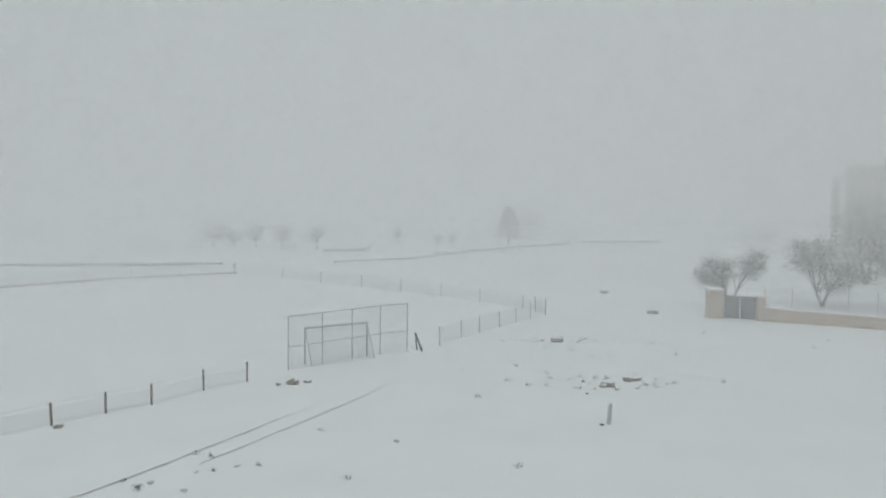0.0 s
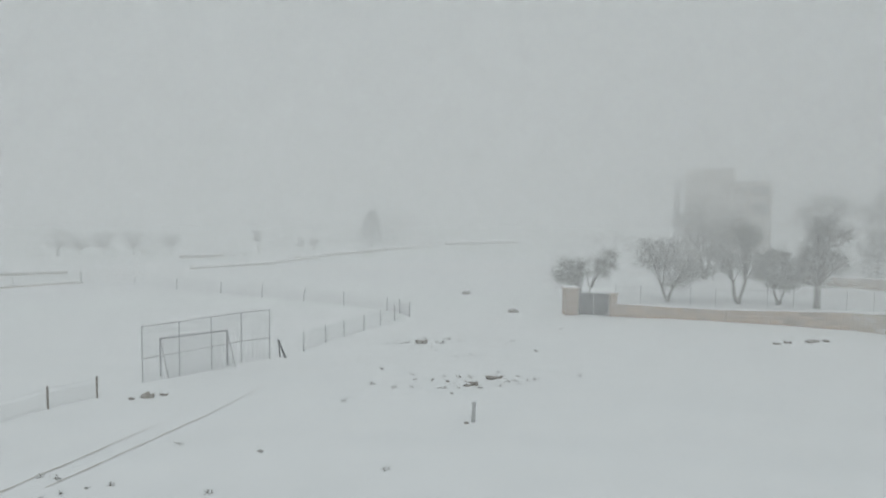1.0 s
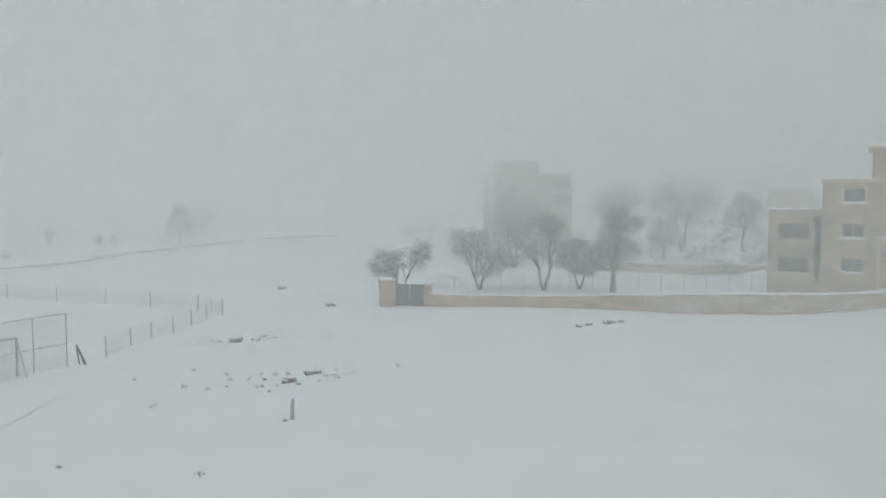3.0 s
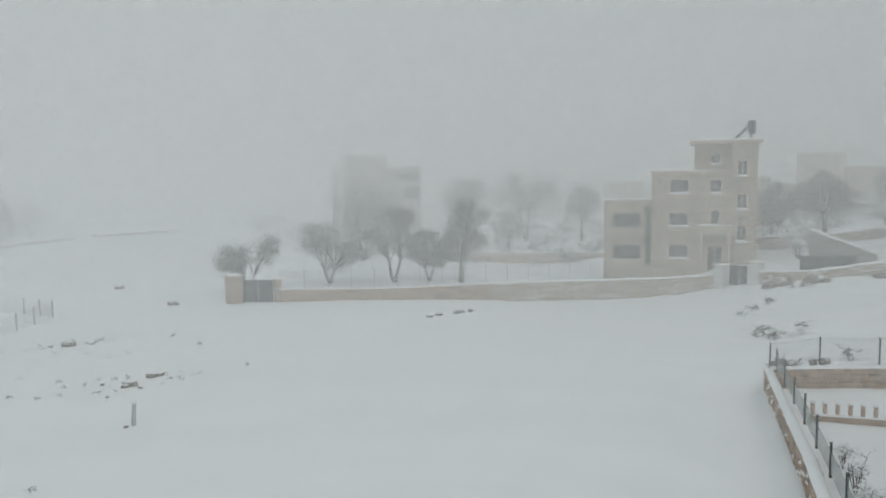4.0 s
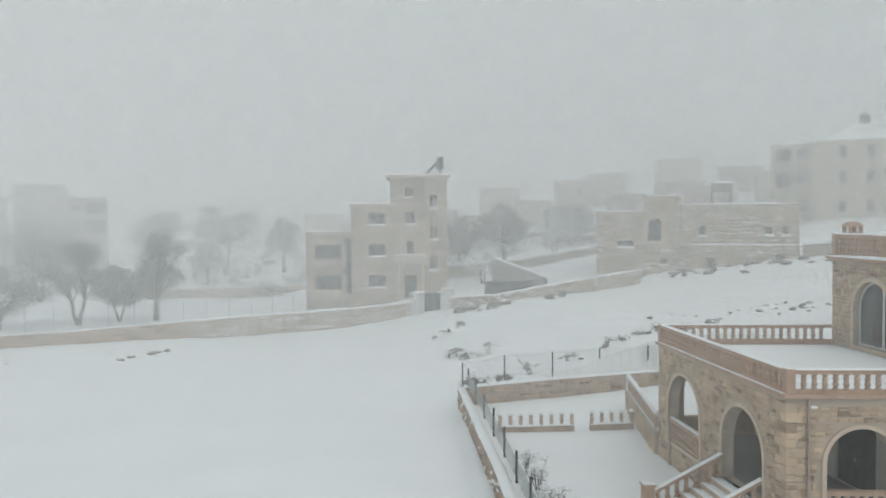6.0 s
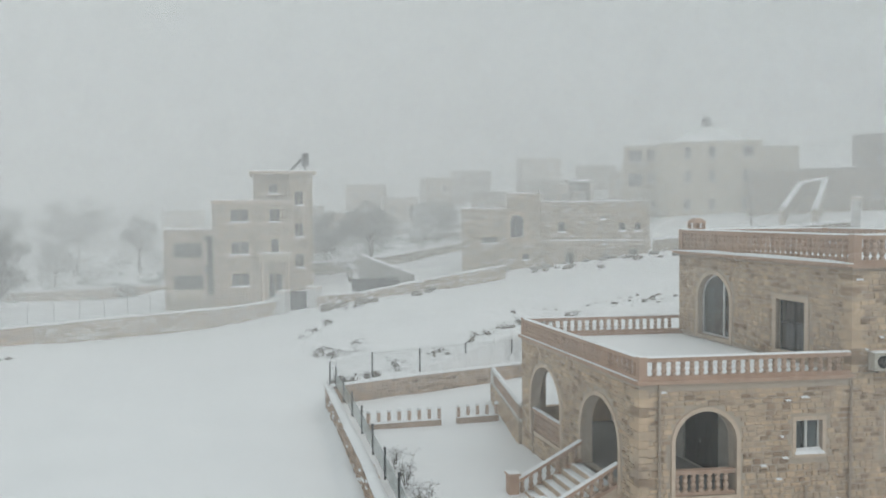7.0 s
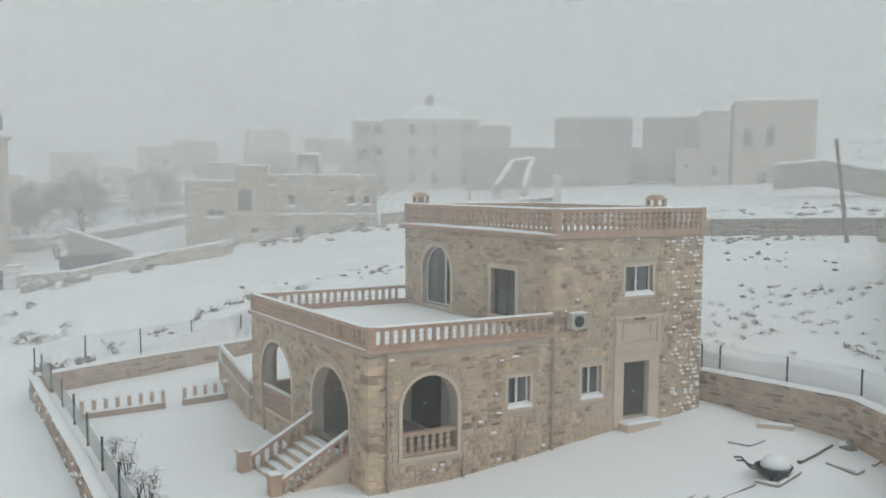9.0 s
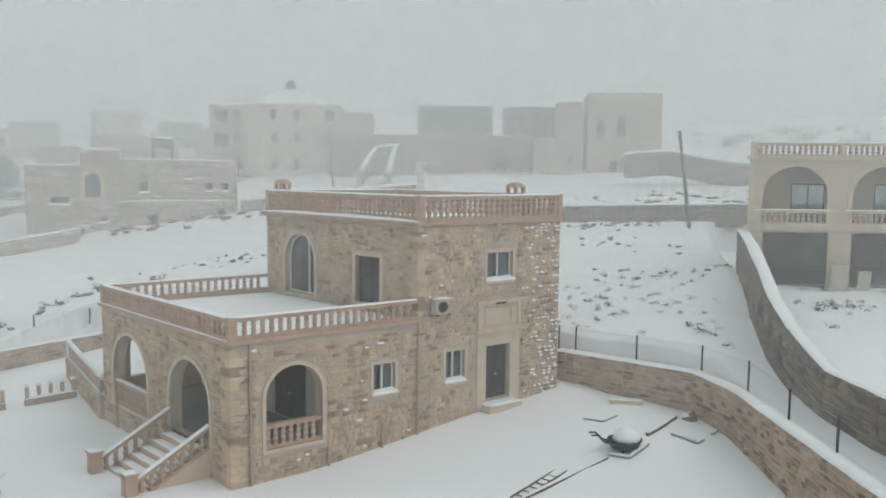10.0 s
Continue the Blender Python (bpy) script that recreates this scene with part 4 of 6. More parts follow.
# the four-storey house with the stair tower
th = thing("tower_house", "tan stone house of three storeys with a stair tower", "house")
tm = plane_map(Vector((62.7, 55.9)), Vector((0.631, -0.776)), Vector((0.776, 0.631)))
wins = [(1.75, 3.6, z, z + 1.45) for z in (9.3, 6.0, 2.75)] + [(5.6, 6.75, 9.3, 10.75), (5.75, 6.6, 5.7, 7.7), (5.45, 6.9, 1.4, 4.1)]
block(th, tm, 0, 7.7, 0, 9, 0.5, 11.2, FARSTONE, wins)
rubble(th, tm, 0, 7.7, 1.0, 11.2, [rect(w[0] - 0.2, w[1] + 0.2, w[2] - 0.2, w[3] + 0.2) for w in wins], FARSTONE, (0.4, 0.8), (0.26, 0.36))
block(th, tm, 7.7, 10.1, 0.5, 7, 0.5, 14.0, FARSTONE, [(8.2, 9.15, z, z + 1.6) for z in (11.0, 7.7, 4.5)])
block(th, tm, 4.1, 7.7, 1.4, 7, 11.25, 14.0, FARSTONE, [(5.6, 6.6, 12.2, 13.4)])
block(th, tm, -4.85, 0, 1.5, 8, 0.3, 8.3, FARSTONE, [])
rubble(th, lambda s, d, z: tm(s, 0.5 + d, z), 7.7, 10.1, 1.0, 14.2, [rect(8.0, 9.35, z - 0.2, z + 1.8) for z in (11.0, 7.7, 4.5)], FARSTONE, (0.4, 0.8), (0.26, 0.36))
bm = bmesh.new()
box(bm, 3.7, 10.5, 0.0, 7.4, 14.35, 14.6, tm)
part("tower_eaves", bm, TRIM, th)
bm = bmesh.new()
snow_sheet(bm, tm, 3.7, 10.5, 0.0, 7.4, 14.6, 0.15, 8)
part("tower_snow", bm, SNOW, th, "", True)
bm = bmesh.new()
box(bm, -0.2, 7.75, -0.35, 0, 11.3, 11.6, tm)
part("eaves", bm, TRIM, th)
bm = bmesh.new()
box(bm, 4.5, 7.9, -1.1, 0, 5.35, 5.6, tm)
box(bm, 4.5, 7.9, -1.1, -1.0, 5.6, 6.2, tm)
part("balcony", bm, CREAM, th, "pale balcony above the entrance")
bm = bmesh.new()
snow_sheet(bm, tm, 4.5, 7.9, -1.1, -0.05, 6.2, 0.1, 6)
part("balcony_snow", bm, SNOW, th, "", True)
for a in (4.85, 7.4):
    bm = bmesh.new()
    tube(bm, [tm(a, -0.9, 0.5), tm(a, -0.9, 5.35)], [0.16, 0.16], 8)
    part("column", bm, TRIM, th)
for z0 in (1.6, 4.9):
    bm = bmesh.new()
    slab(bm, tm, rect(-4.4, -0.6, z0, z0 + 2.6), [rect(-3.9, -1.1, z0 + 0.9, z0 + 2.4)], 1.2, 1.5)
    part("loggia", bm, FARSTONE, th)
    # near-black panel closing the loggia, its depth of shade put into the colour
    bm = bmesh.new()
    box(bm, -3.9, -1.1, 1.44, 1.49, z0 + 0.9, z0 + 2.4, tm)
    part("loggia_opening", bm, DARKROOM, th)
    bm = bmesh.new()
    box(bm, -4.2, -0.9, 0.5, 1.2, z0 + 0.05, z0 + 0.95, tm)
    part("loggia_parapet", bm, CREAM if z0 < 2 else FARSTONE, th)
    for k in range(9):
        bm = bmesh.new()
        a = -4.1 + 0.37 * k
        box(bm, a - 0.02, a + 0.02, 0.52, 0.56, z0 + 0.95, z0 + 1.5, tm)
        part("railing_bar", bm, IRON, th)
# near-black strip on the wall face, painting the shade between wing and block
bm = bmesh.new()
box(bm, -0.9, -0.05, 1.44, 1.49, 2, 8, tm)
part("recess", bm, DARKROOM, th)
sol = thing("solar_water_heater", "dark solar water heater with its tank on the tower roof", "solar heater")
bm = bmesh.new()
hexa(bm, [tm(*p) for p in ((8.1, 1.2, 14.7), (9.3, 1.2, 15.9), (9.3, 2.6, 15.9), (8.1, 2.6, 14.7), (7.9, 1.2, 14.9), (9.1, 1.2, 16.1), (9.1, 2.6, 16.1), (7.9, 2.6, 14.9))])
part("panel", bm, IRON, sol)
bm = bmesh.new()
tube(bm, [tm(9.45, 1.1, 15.2), tm(9.45, 1.1, 16.5)], [0.38, 0.38], 10)
part("tank", bm, IRON, sol)
for d in (1.2, 2.6):
    bm = bmesh.new()
    tube(bm, [tm(9.5, d, 14.7), tm(9.3, d, 15.9)], [0.06, 0.06], 5)
    part("strut", bm, IRON, sol)

# the long low stone house with the arched portal
mh = thing("portal_house", "long low tan stone house with an arched portal", "house")
mm = plane_map(Vector((75.4, 32.1)), Vector((0.294, -0.956)), Vector((0.956, 0.294)))
hr = [(8.0, 8.8, 8.0, 9.2), (14.0, 14.8, 8.1, 9.1), (15.6, 16.3, 8.1, 9.1), (12.2, 12.8, 9.3, 9.8)]
block(mh, mm, -1.8, 2.9, 0.3, 9, 2.5, 10.2, FARSTONE, [(0.2, 1.9, 6.9, 7.7)])
block(mh, mm, 2.9, 6.2, 0, 9, 2.5, 11.7, FARSTONE, [(3.2, 4.6, 7.6, 9.9, 1), (4.4, 5.2, 5.2, 6.0)])
block(mh, mm, 6.2, 17.1, 0.6, 10, 3.5, 10.8, FARSTONE, hr)
rubble(mh, lambda s, d, z: mm(s, 0.6 + d, z), 6.2, 17.1, 7.4, 11.0, [rect(h[0] - 0.1, h[1] + 0.1, h[2] - 0.1, h[3] + 0.1) for h in hr], FARSTONE, stuck=0.12)
rubble(mh, lambda s, d, z: mm(s, d, z), 2.9, 6.2, 3.0, 11.9, [arch(2.8, 5.0, 7.2, 10.3), rect(4.3, 5.3, 5.1, 6.1)], FARSTONE, stuck=0.12)
rubble(mh, lambda s, d, z: mm(s, 0.3 + d, z), -1.8, 2.9, 3.0, 10.4, [rect(0.1, 2.0, 6.8, 7.8)], FARSTONE, stuck=0.12)
bm = bmesh.new()
box(bm, 6.2, 17.1, -0.2, 0.6, 2.8, 7.25, mm)
part("base_course", bm, FARSTONE, mh)
rubble(mh, lambda s, d, z: mm(s, -0.2 + d, z), 6.2, 17.1, 3.2, 7.2, [rect(8.7, 9.7, 4.9, 6.1), rect(14.9, 15.9, 5.3, 6.5)], FARSTONE, stuck=0.12)
bm = bmesh.new()
snow_sheet(bm, mm, 6.2, 17.1, -0.2, 0.6, 7.25, 0.12, 10)
part("ledge_snow", bm, SNOW, mh, "", True)
bm = bmesh.new()
slab(bm, mm, arch(3.25, 4.55, 7.62, 9.85), [], 0.5, 0.52)
part("portal_glass", bm, GLASS, mh)
bm = bmesh.new()
ring(bm, mm, arch(3.2, 4.6, 7.6, 9.9), 0.35, -0.12, 0.1)
part("arch_ring", bm, TRIM, mh)
# near-black panels on the solid wall, painting the shade of small openings
for a, z in ((8.8, 5.0), (15.0, 5.4)):
    bm = bmesh.new()
    box(bm, a, a + 0.8, -0.24, -0.19, z, z + 1.0, mm)
    part("vent_opening", bm, DARKROOM, mh)
shed = thing("roof_tank", "dark water tank on a snowy stand on the flat roof", "water tank")
bm = bmesh.new()
box(bm, 9.2, 11.2, 3, 4.6, 12.4, 13.3, mm)
part("tank", bm, CONCRETE, shed)
bm = bmesh.new()
for a in (9.3, 11.1):
    for d in (3.1, 4.5):
        box(bm, a - 0.08, a + 0.08, d - 0.08, d + 0.08, 10.9, 12.4, mm)
part("stand", bm, IRON, shed)
bm = bmesh.new()
snow_sheet(bm, mm, 9.1, 11.3, 2.9, 4.7, 13.3, 0.25, 6)
part("tank_snow", bm, SNOW, shed, "", True)

# the three-storey house under a low pyramid roof
pb = thing("apartment_house", "pale three-storey stone house under a low snowy roof", "house")
pm = facing(81.6, 115, 2)
block(pb, pm, -4.2, 9.1, 0, 12, 8.0, 19.2, CREAM, [(a, a + w, z, z + 1.7) for z in (10.2, 14.0, 17.2) for a, w in ((-0.9, 0.9), (2.3, 0.0 + 0.9), (6.6, 1.4))])
block(pb, pm, -9.2, -4.2, 1.0, 12, 8.0, 19.0, CREAM, [(-8.6, -6.6, z, z + 1.9) for z in (9.9, 13.6, 16.9)] + [(-6.0, -4.9, z, z + 1.6) for z in (10.2, 14.0, 17.2)])
block(pb, pm, 9.1, 14.0, 5, 14, 8.5, 18.6, CREAM, [])
bm = bmesh.new()
hexa(bm, [pm(*p) for p in ((-2.6, 0.3, 19.5), (7.5, 0.3, 19.5), (7.5, 11, 19.5), (-2.6, 11, 19.5), (0.6, 4.5, 22.0), (3.2, 4.5, 22.0), (3.2, 7, 22.0), (0.6, 7, 22.0))])
part("hip_roof", bm, SNOW, pb, "snow-covered low pyramid roof")
bm = bmesh.new()
lathe(bm, [(0.5, 22.0), (0.7, 22.4), (0.7, 23.2), (0.3, 23.5)], 10, lambda x, y, z: pm(1.9 + x, 5.5 + y, z))
part("roof_tank", bm, IRON, pb)
for z in (12.9, 16.2):
    bm = bmesh.new()
    box(bm, -9.3, -4.1, -0.2, 1.0, z, z + 0.3, pm)
    part("balcony", bm, CREAM, pb)

# old houses on the rise
def old_house(label, az, dist, turn, a0, a1, deep, z0, z1, holes, mat=OLDSTONE, parapet=0.3):
    ob = thing("old_house", label, "house", "old stone houses on the rise")
    T = facing(az, dist, turn)
    block(ob, T, a0, a1, 0, deep, z0, z1, mat, holes, parapet)
    return ob, T


old_house("weathered square stone house with two tall windows", 105.4, 105, -6, -3.7, 5.6, 8, 9, 20.2, [(-2.6, -1.5, 14.9, 17.2), (0.0, 1.1, 15.0, 17.4), (-0.9, 0.2, 10.2, 12.0)], FARSTONE)
old_house("lower weathered stone wing beside a square house", 103.0, 104, -6, -3.0, 0.1, 6, 9, 19.0, [(-1.9, -1.0, 11.2, 12.6)], FARSTONE)
old_house("small stone annexe with a low flat roof", 101.0, 103, -4, -2.2, 1.9, 5, 9, 14.3, [(-1.4, -0.7, 12.2, 13.0)], FARSTONE)
old_house("old two-storey stone house with small windows", 99.9, 115, 0, -4.9, 4.7, 8, 10, 19.3, [(-3.2, -2.4, 15.4, 17.4), (-1.6, -0.8, 15.4, 17.4), (0.6, 1.4, 15.4, 17.6), (3.0, 3.7, 17.2, 18.2)])
old_house("grey stone house with a plain upper wall", 94.1, 120, 0, -5.6, 5.6, 8, 10, 19.8, [(-2.8, -1.9, 16.0, 17.6)])
ob, T = old_house("long ruined stone front with dark arched openings", 93.4, 108, 0, -15.5, 13.7, 5, 8.5, 14.9, [(5.9, 8.4, 9.0, 13.6, 1), (10.8, 13.2, 9.0, 13.6, 1), (-1.6, -0.7, 11.2, 12.8)])
old_house("grey stone house among snowy terraces", 71.5, 150, 8, -5, 4, 8, 5, 15.8, [(-3, -2, 11.5, 13), (0.5, 1.5, 11.5, 13)])
old_house("low stone house on the far slope", 66.0, 165, 4, -7, 6, 8, 5, 13.6, [(-4, -3, 10.0, 11.4), (1, 2, 10.0, 11.4)])
old_house("grey farmhouse dim in the snowfall", 60.5, 185, 0, -6, 7, 8, 4, 14, [])

# hamlet on the slope, dim in the snowfall
hrng = random.Random(21)
for az, r, w, hgt in ((46.5, 178, 8, 4.0), (50.6, 168, 7, 4.0), (54.6, 150, 7, 4.2), (57.5, 132, 6, 3.6), (58.8, 170, 8, 4.6), (61.4, 146, 6, 4.2), (63.4, 128, 5, 3.4), (64.1, 156, 5, 6.2), (66.4, 176, 9, 4.5), (67.8, 141, 7, 4.0), (69.4, 124, 5, 3.2), (71.4, 182, 9, 4.6), (73.6, 138, 6, 4.4), (75.2, 164, 8, 4.6), (77.4, 150, 7, 4.8)):
    T = facing(az, r, hrng.uniform(-12, 12))
    x, y, _ = T(0, 0, 0)
    base = ground(x, y)
    ob = thing("village_house", "flat-roofed grey stone house under snow on the slope", "house", "houses of the hamlet on the slope")
    n = 2 if w < 10 else 3
    holes = [(-w / 2 + w * (k + 0.5) / n - 0.6, -w / 2 + w * (k + 0.5) / n + 0.6, base + hgt - 2.6, base + hgt - 1.1) for k in range(n)]
    block(ob, T, -w / 2, w / 2, 0, 7, base - 2, base + hgt, hrng.choice((OLDSTONE, FARSTONE, FARSTONE)), holes, 0.4, 0.25)

# unfinished block beyond the trees
ub = thing("unfinished_building", "unfinished grey concrete block with open upper floors", "building")
um = facing(28.8, 150, 4)
block(ub, um, -5.8, 2.2, 0, 10, -1.5, 15.8, PLASTER, [(0.6, 1.6, 11.4, 12.8)])
block(ub, um, 2.2, 8.6, 1, 10, -1.5, 13.6, PLASTER, [(3.0, 4.4, 11.4, 13.0), (5.3, 8.3, 11.2, 13.1), (5.3, 8.3, 7.8, 10.2), (3.0, 4.4, 7.9, 9.7)])
for z in (4.2, 7.4, 10.6, 13.8):
    bm = bmesh.new()
    box(bm, -7.9, -5.8, 0.3, 6, z, z + 0.3, um)
    part("open_floor", bm, CONCRETE, ub)
for d in (0.5, 5.6):
    bm = bmesh.new()
    box(bm, -7.8, -7.4, d, d + 0.4, -1.5, 13.8, um)
    part("column", bm, CONCRETE, ub)

# the arcaded villa
vi = thing("arcaded_villa", "pale stone villa with arched balconies over an open ground floor", "house")
vm = plane_map(Vector((41.9, -18.8)), Vector((-0.057, -0.998)), Vector((0.90, -0.44)))
LOW = [(0.85, 4.4, 3.9, 7.2), (5.65, 9.2, 3.9, 7.2), (10.4, 13.9, 3.9, 7.2)]
UPA = [(0.75, 4.25, 7.6, 10.75), (5.6, 9.1, 7.6, 10.75), (10.4, 13.9, 7.6, 10.75)]
bm = bmesh.new()
slab(bm, vm, rect(0, 15, 2.5, 11.2), [rect(*h) for h in LOW] + [arch(*h, rise=1.55) for h in UPA], 0, 0.45)
part("wall", bm, CREAM, vi)
bm = bmesh.new()
slab(bm, vm, rect(0.45, 14.55, 7.5, 11.0), [rect(2.3, 4.2, 7.62, 9.8), rect(7.0, 8.9, 7.62, 9.8)], 2.2, 2.45)
part("back_wall", bm, CREAM, vi)
for a in (0, 14.55):
    bm = bmesh.new()
    box(bm, a, a + 0.45, 0.45, 10, 2.5, 11.2, vm)
    part("wall", bm, CREAM, vi)
# shade of the open ground floor put into a darker, deeper back wall
bm = bmesh.new()
box(bm, 0.45, 14.55, 9.0, 9.3, 2.5, 7.3, vm)
part("back_wall", bm, OLDSTONE, vi)
bm = bmesh.new()
box(bm, 0.45, 14.55, 0.45, 9.0, 4.0, 4.35, vm)
part("earth_floor", bm, ROCK, vi)
for z0, z1 in ((7.3, 7.5), (11.0, 11.25)):
    bm = bmesh.new()
    box(bm, 0.45, 14.55, 0.45, 10, z0, z1, vm)
    part("floor_slab", bm, CONCRETE, vi)
bm = bmesh.new()
box(bm, -0.15, 15.1, -0.2, 0, 7.35, 7.6, vm)
box(bm, -0.15, 15.1, -0.2, 0, 11.1, 11.3, vm)
part("cornice", bm, TRIM, vi)
for h in UPA:
    bm = bmesh.new()
    ring(bm, vm, arch(*h, rise=1.55), 0.25, -0.08, 0.1)
    part("arch_ring", bm, TRIM, vi)
    balustrade(vi, plane_map(Vector(vm(h[0] - 0.4, 0, 0)[:2]), Vector((-0.057, -0.998)), Vector((0.90, -0.44))), 4.2, 7.6, 0.8, pitch=0.3, mat=TRIM)
window(vi, vm, 2.3, 4.2, 7.62, 9.8, 2.3, mullions=(0.5,), curtain=False, sill=False, frame_mat=IRON)
window(vi, vm, 7.0, 8.9, 7.62, 9.8, 2.3, mullions=(0.5,), curtain=False, sill=False, frame_mat=IRON)
balustrade(vi, plane_map(Vector(vm(0, 0.1, 0)[:2]), Vector((-0.057, -0.998)), Vector((0.90, -0.44))), 15, 11.25, 0.75, pitch=0.3, mat=TRIM, posts=(0.15, 5, 10))
balustrade(vi, plane_map(Vector(vm(0.15, 0.3, 0)[:2]), Vector((0.90, -0.44)), Vector((-0.057, -0.998))), 9.5, 11.25, 0.75, pitch=0.34, mat=TRIM)
bm = bmesh.new()
snow_sheet(bm, vm, 0.3, 14.7, 0.3, 9.8, 11.25, 0.2, 8)
part("roof_snow", bm, SNOW, vi, "", True)
for a, w, h, t in ((4.6, 0.9, 1.3, 0.35), (6.0, 0.7, 1.0, 0.3)):
    bd = thing("leaning_board", "pale board leaning under the villa's open floor", "board", "boards under the villa")
    bm = bmesh.new()
    z = terrace(40, -22)
    hexa(bm, [vm(*p) for p in ((a, -0.9, z), (a + w, -0.9, z), (a + w, -0.84, z), (a, -0.84, z), (a + 0.1, -0.9 + t, z + h), (a + w + 0.1, -0.9 + t, z + h), (a + w + 0.1, -0.84 + t, z + h), (a + 0.1, -0.84 + t, z + h))])
    part("board_sheet", bm, ACWHITE, bd)
stone_run("retaining_wall", "dark rubble retaining wall below the villa, edged with snow", [(42.3, -18.75), (38.5, -17.6), (35.7, -16.8), (32.8, -16.1), (30.6, -15.9), (28.6, -16.25), (26.3, -17.0), (19.8, -19.6)], [7.3, 6.8, 6.1, 5.0, 4.1, 3.0, 2.65, 2.2], 4.6, 0.5, DARKSTONE, faces=(1, -1), h=(0.18, 0.32), snow=0.06, core=DARKSTONE)

# garden walls, gates and terraces
gw = stone_run("garden_wall", "smooth tan garden wall under the olive trees", [(26.3, 65.1), (34.5, 61.3), (44.3, 58.8)], [1.4, 1.25, 1.2], 2.2, 0.35, WALLSTONE, faces=(-1,), w=(0.8, 1.6), h=(0.3, 0.45), snow=0.08)
stone_run("garden_wall", "pale rubble garden wall in front of the tower house", [(44.3, 58.8), (52.5, 55.6), (58.5, 50.3), (60.6, 46.0)], [1.2, 1.2, 1.5, 2.1], 2.6, 0.4, FARSTONE, faces=(-1,), snow=0.14, stuck=0.45)
stone_run("garden_wall", "pale rubble wall beyond the white gate", [(61.6, 42.6), (62.6, 38.6), (68.2, 33.0), (72.6, 28.2)], [2.6, 2.9, 4.1, 5.0], 1.9, 0.4, FARSTONE, faces=(-1,), snow=0.14, stuck=0.45)
mesh_fence("wire_fence", "thin steel posts and netting inside the garden wall", [(26.6 + 1.95 * k, 65.6 - 0.72 * k, 1.0) for k in range(17)], 1.9, 0.03, NETTING, wires=2, mat=GREYSTEEL)
stone_run("terrace_wall", "low brown terrace wall in the snowy garden", [(60.5, 100.0), (68, 92), (75.6, 76.8), (77.5, 72)], [0.5, 0.55, 1.3, 1.5], 1.6, 0.5, WALLSTONE, faces=(-1,), w=(0.5, 1.0), h=(0.3, 0.4), snow=0.2)
stone_run("terrace_wall", "dark terrace wall between snowy plots", [(76, 56), (83, 48), (90, 40.4)], [4.2, 4.9, 6.5], 1.4, 0.5, OLDSTONE, faces=(-1,), w=(0.5, 1.0), h=(0.3, 0.4), snow=0.25)
stone_run("terrace_wall", "dark dry-stone wall across the hillside", [(70.0, 4.0), (66.6, -9), (65.9, -14), (62.3, -27.9), (60, -40)], [6.0, 7.2, 7.6, 8.0, 8.2], 1.9, 0.6, DARKSTONE, faces=(-1,), w=(0.35, 0.7), h=(0.25, 0.4), snow=0.1)
stone_run("terrace_wall", "broken dark stone wall high on the hillside", [(86.6, -24.8), (85.2, -29.2), (83.8, -32.8), (82.0, -37.4)], [12.4, 12.8, 12.0, 11.3], 2.6, 1.2, DARKSTONE, faces=(-1,), w=(0.5, 1.1), h=(0.35, 0.6), snow=0.3)
stone_run("terrace_wall", "grey wall beside the portal house", [(80.5, 15.5), (83, 6), (84, -2)], [7.3, 8.2, 9.0], 2.5, 0.5, OLDSTONE, faces=(-1,), w=(0.5, 1.0), h=(0.3, 0.5), snow=0.35)
for a, b, za, zb in (((97, 4.5), (103, 2.8), 10.2, 13.3), ((103, 2.8), (104, 0.5), 13.3, 13.6), ((96, 1.2), (104, 0.2), 10.0, 13.6)):
    stone_run("stair_wall", "sloping stair wall thick with snow", [a, b], [za, zb], 1.6, 0.6, OLDSTONE, faces=(-1,), w=(0.6, 1.1), h=(0.3, 0.5), snow=0.4)
for k, (az, r0, r1, z) in enumerate(((58, 118, 122, 5.6), (62, 125, 128, 7.6), (66, 112, 116, 7.4), (70, 130, 126, 9.4), (55, 140, 150, 6.5), (64, 150, 152, 10.0), (72, 105, 103, 9.2))):
    p, q = radians(az - 4), radians(az + 4)
    stone_run("terrace_wall", "dark terrace wall among snowy plots on the slope", [(math.sin(p) * r0, math.cos(p) * r0), (math.sin(q) * r1, math.cos(q) * r1)], [z - 0.4, z + 0.6], 1.8, 0.5, OLDSTONE, faces=(-1,), w=(0.6, 1.2), h=(0.4, 0.6), snow=0.3)


def gate_pillar(x, y, z, w, h, mat, label):
    gp = thing("gate_pillar", label, "pillar", "gate pillars")
    bm = bmesh.new()
    box(bm, x - w / 2, x + w / 2, y - w / 2, y + w / 2, z - 0.4, z + h)
    part("shaft", bm, mat, gp)
    bm = bmesh.new()
    box(bm, x - w / 2 - 0.08, x + w / 2 + 0.08, y - w / 2 - 0.08, y + w / 2 + 0.08, z + h, z + h + 0.12)
    part("cap", bm, TRIM, gp)
    bm = bmesh.new()
    snow_sheet(bm, lambda a, b, c: (a, b, c), x - w / 2 - 0.06, x + w / 2 + 0.06, y - w / 2 - 0.06, y + w / 2 + 0.06, z + h + 0.12, 0.1, 6)
    part("snow_cap", bm, SNOW, gp, "", True)


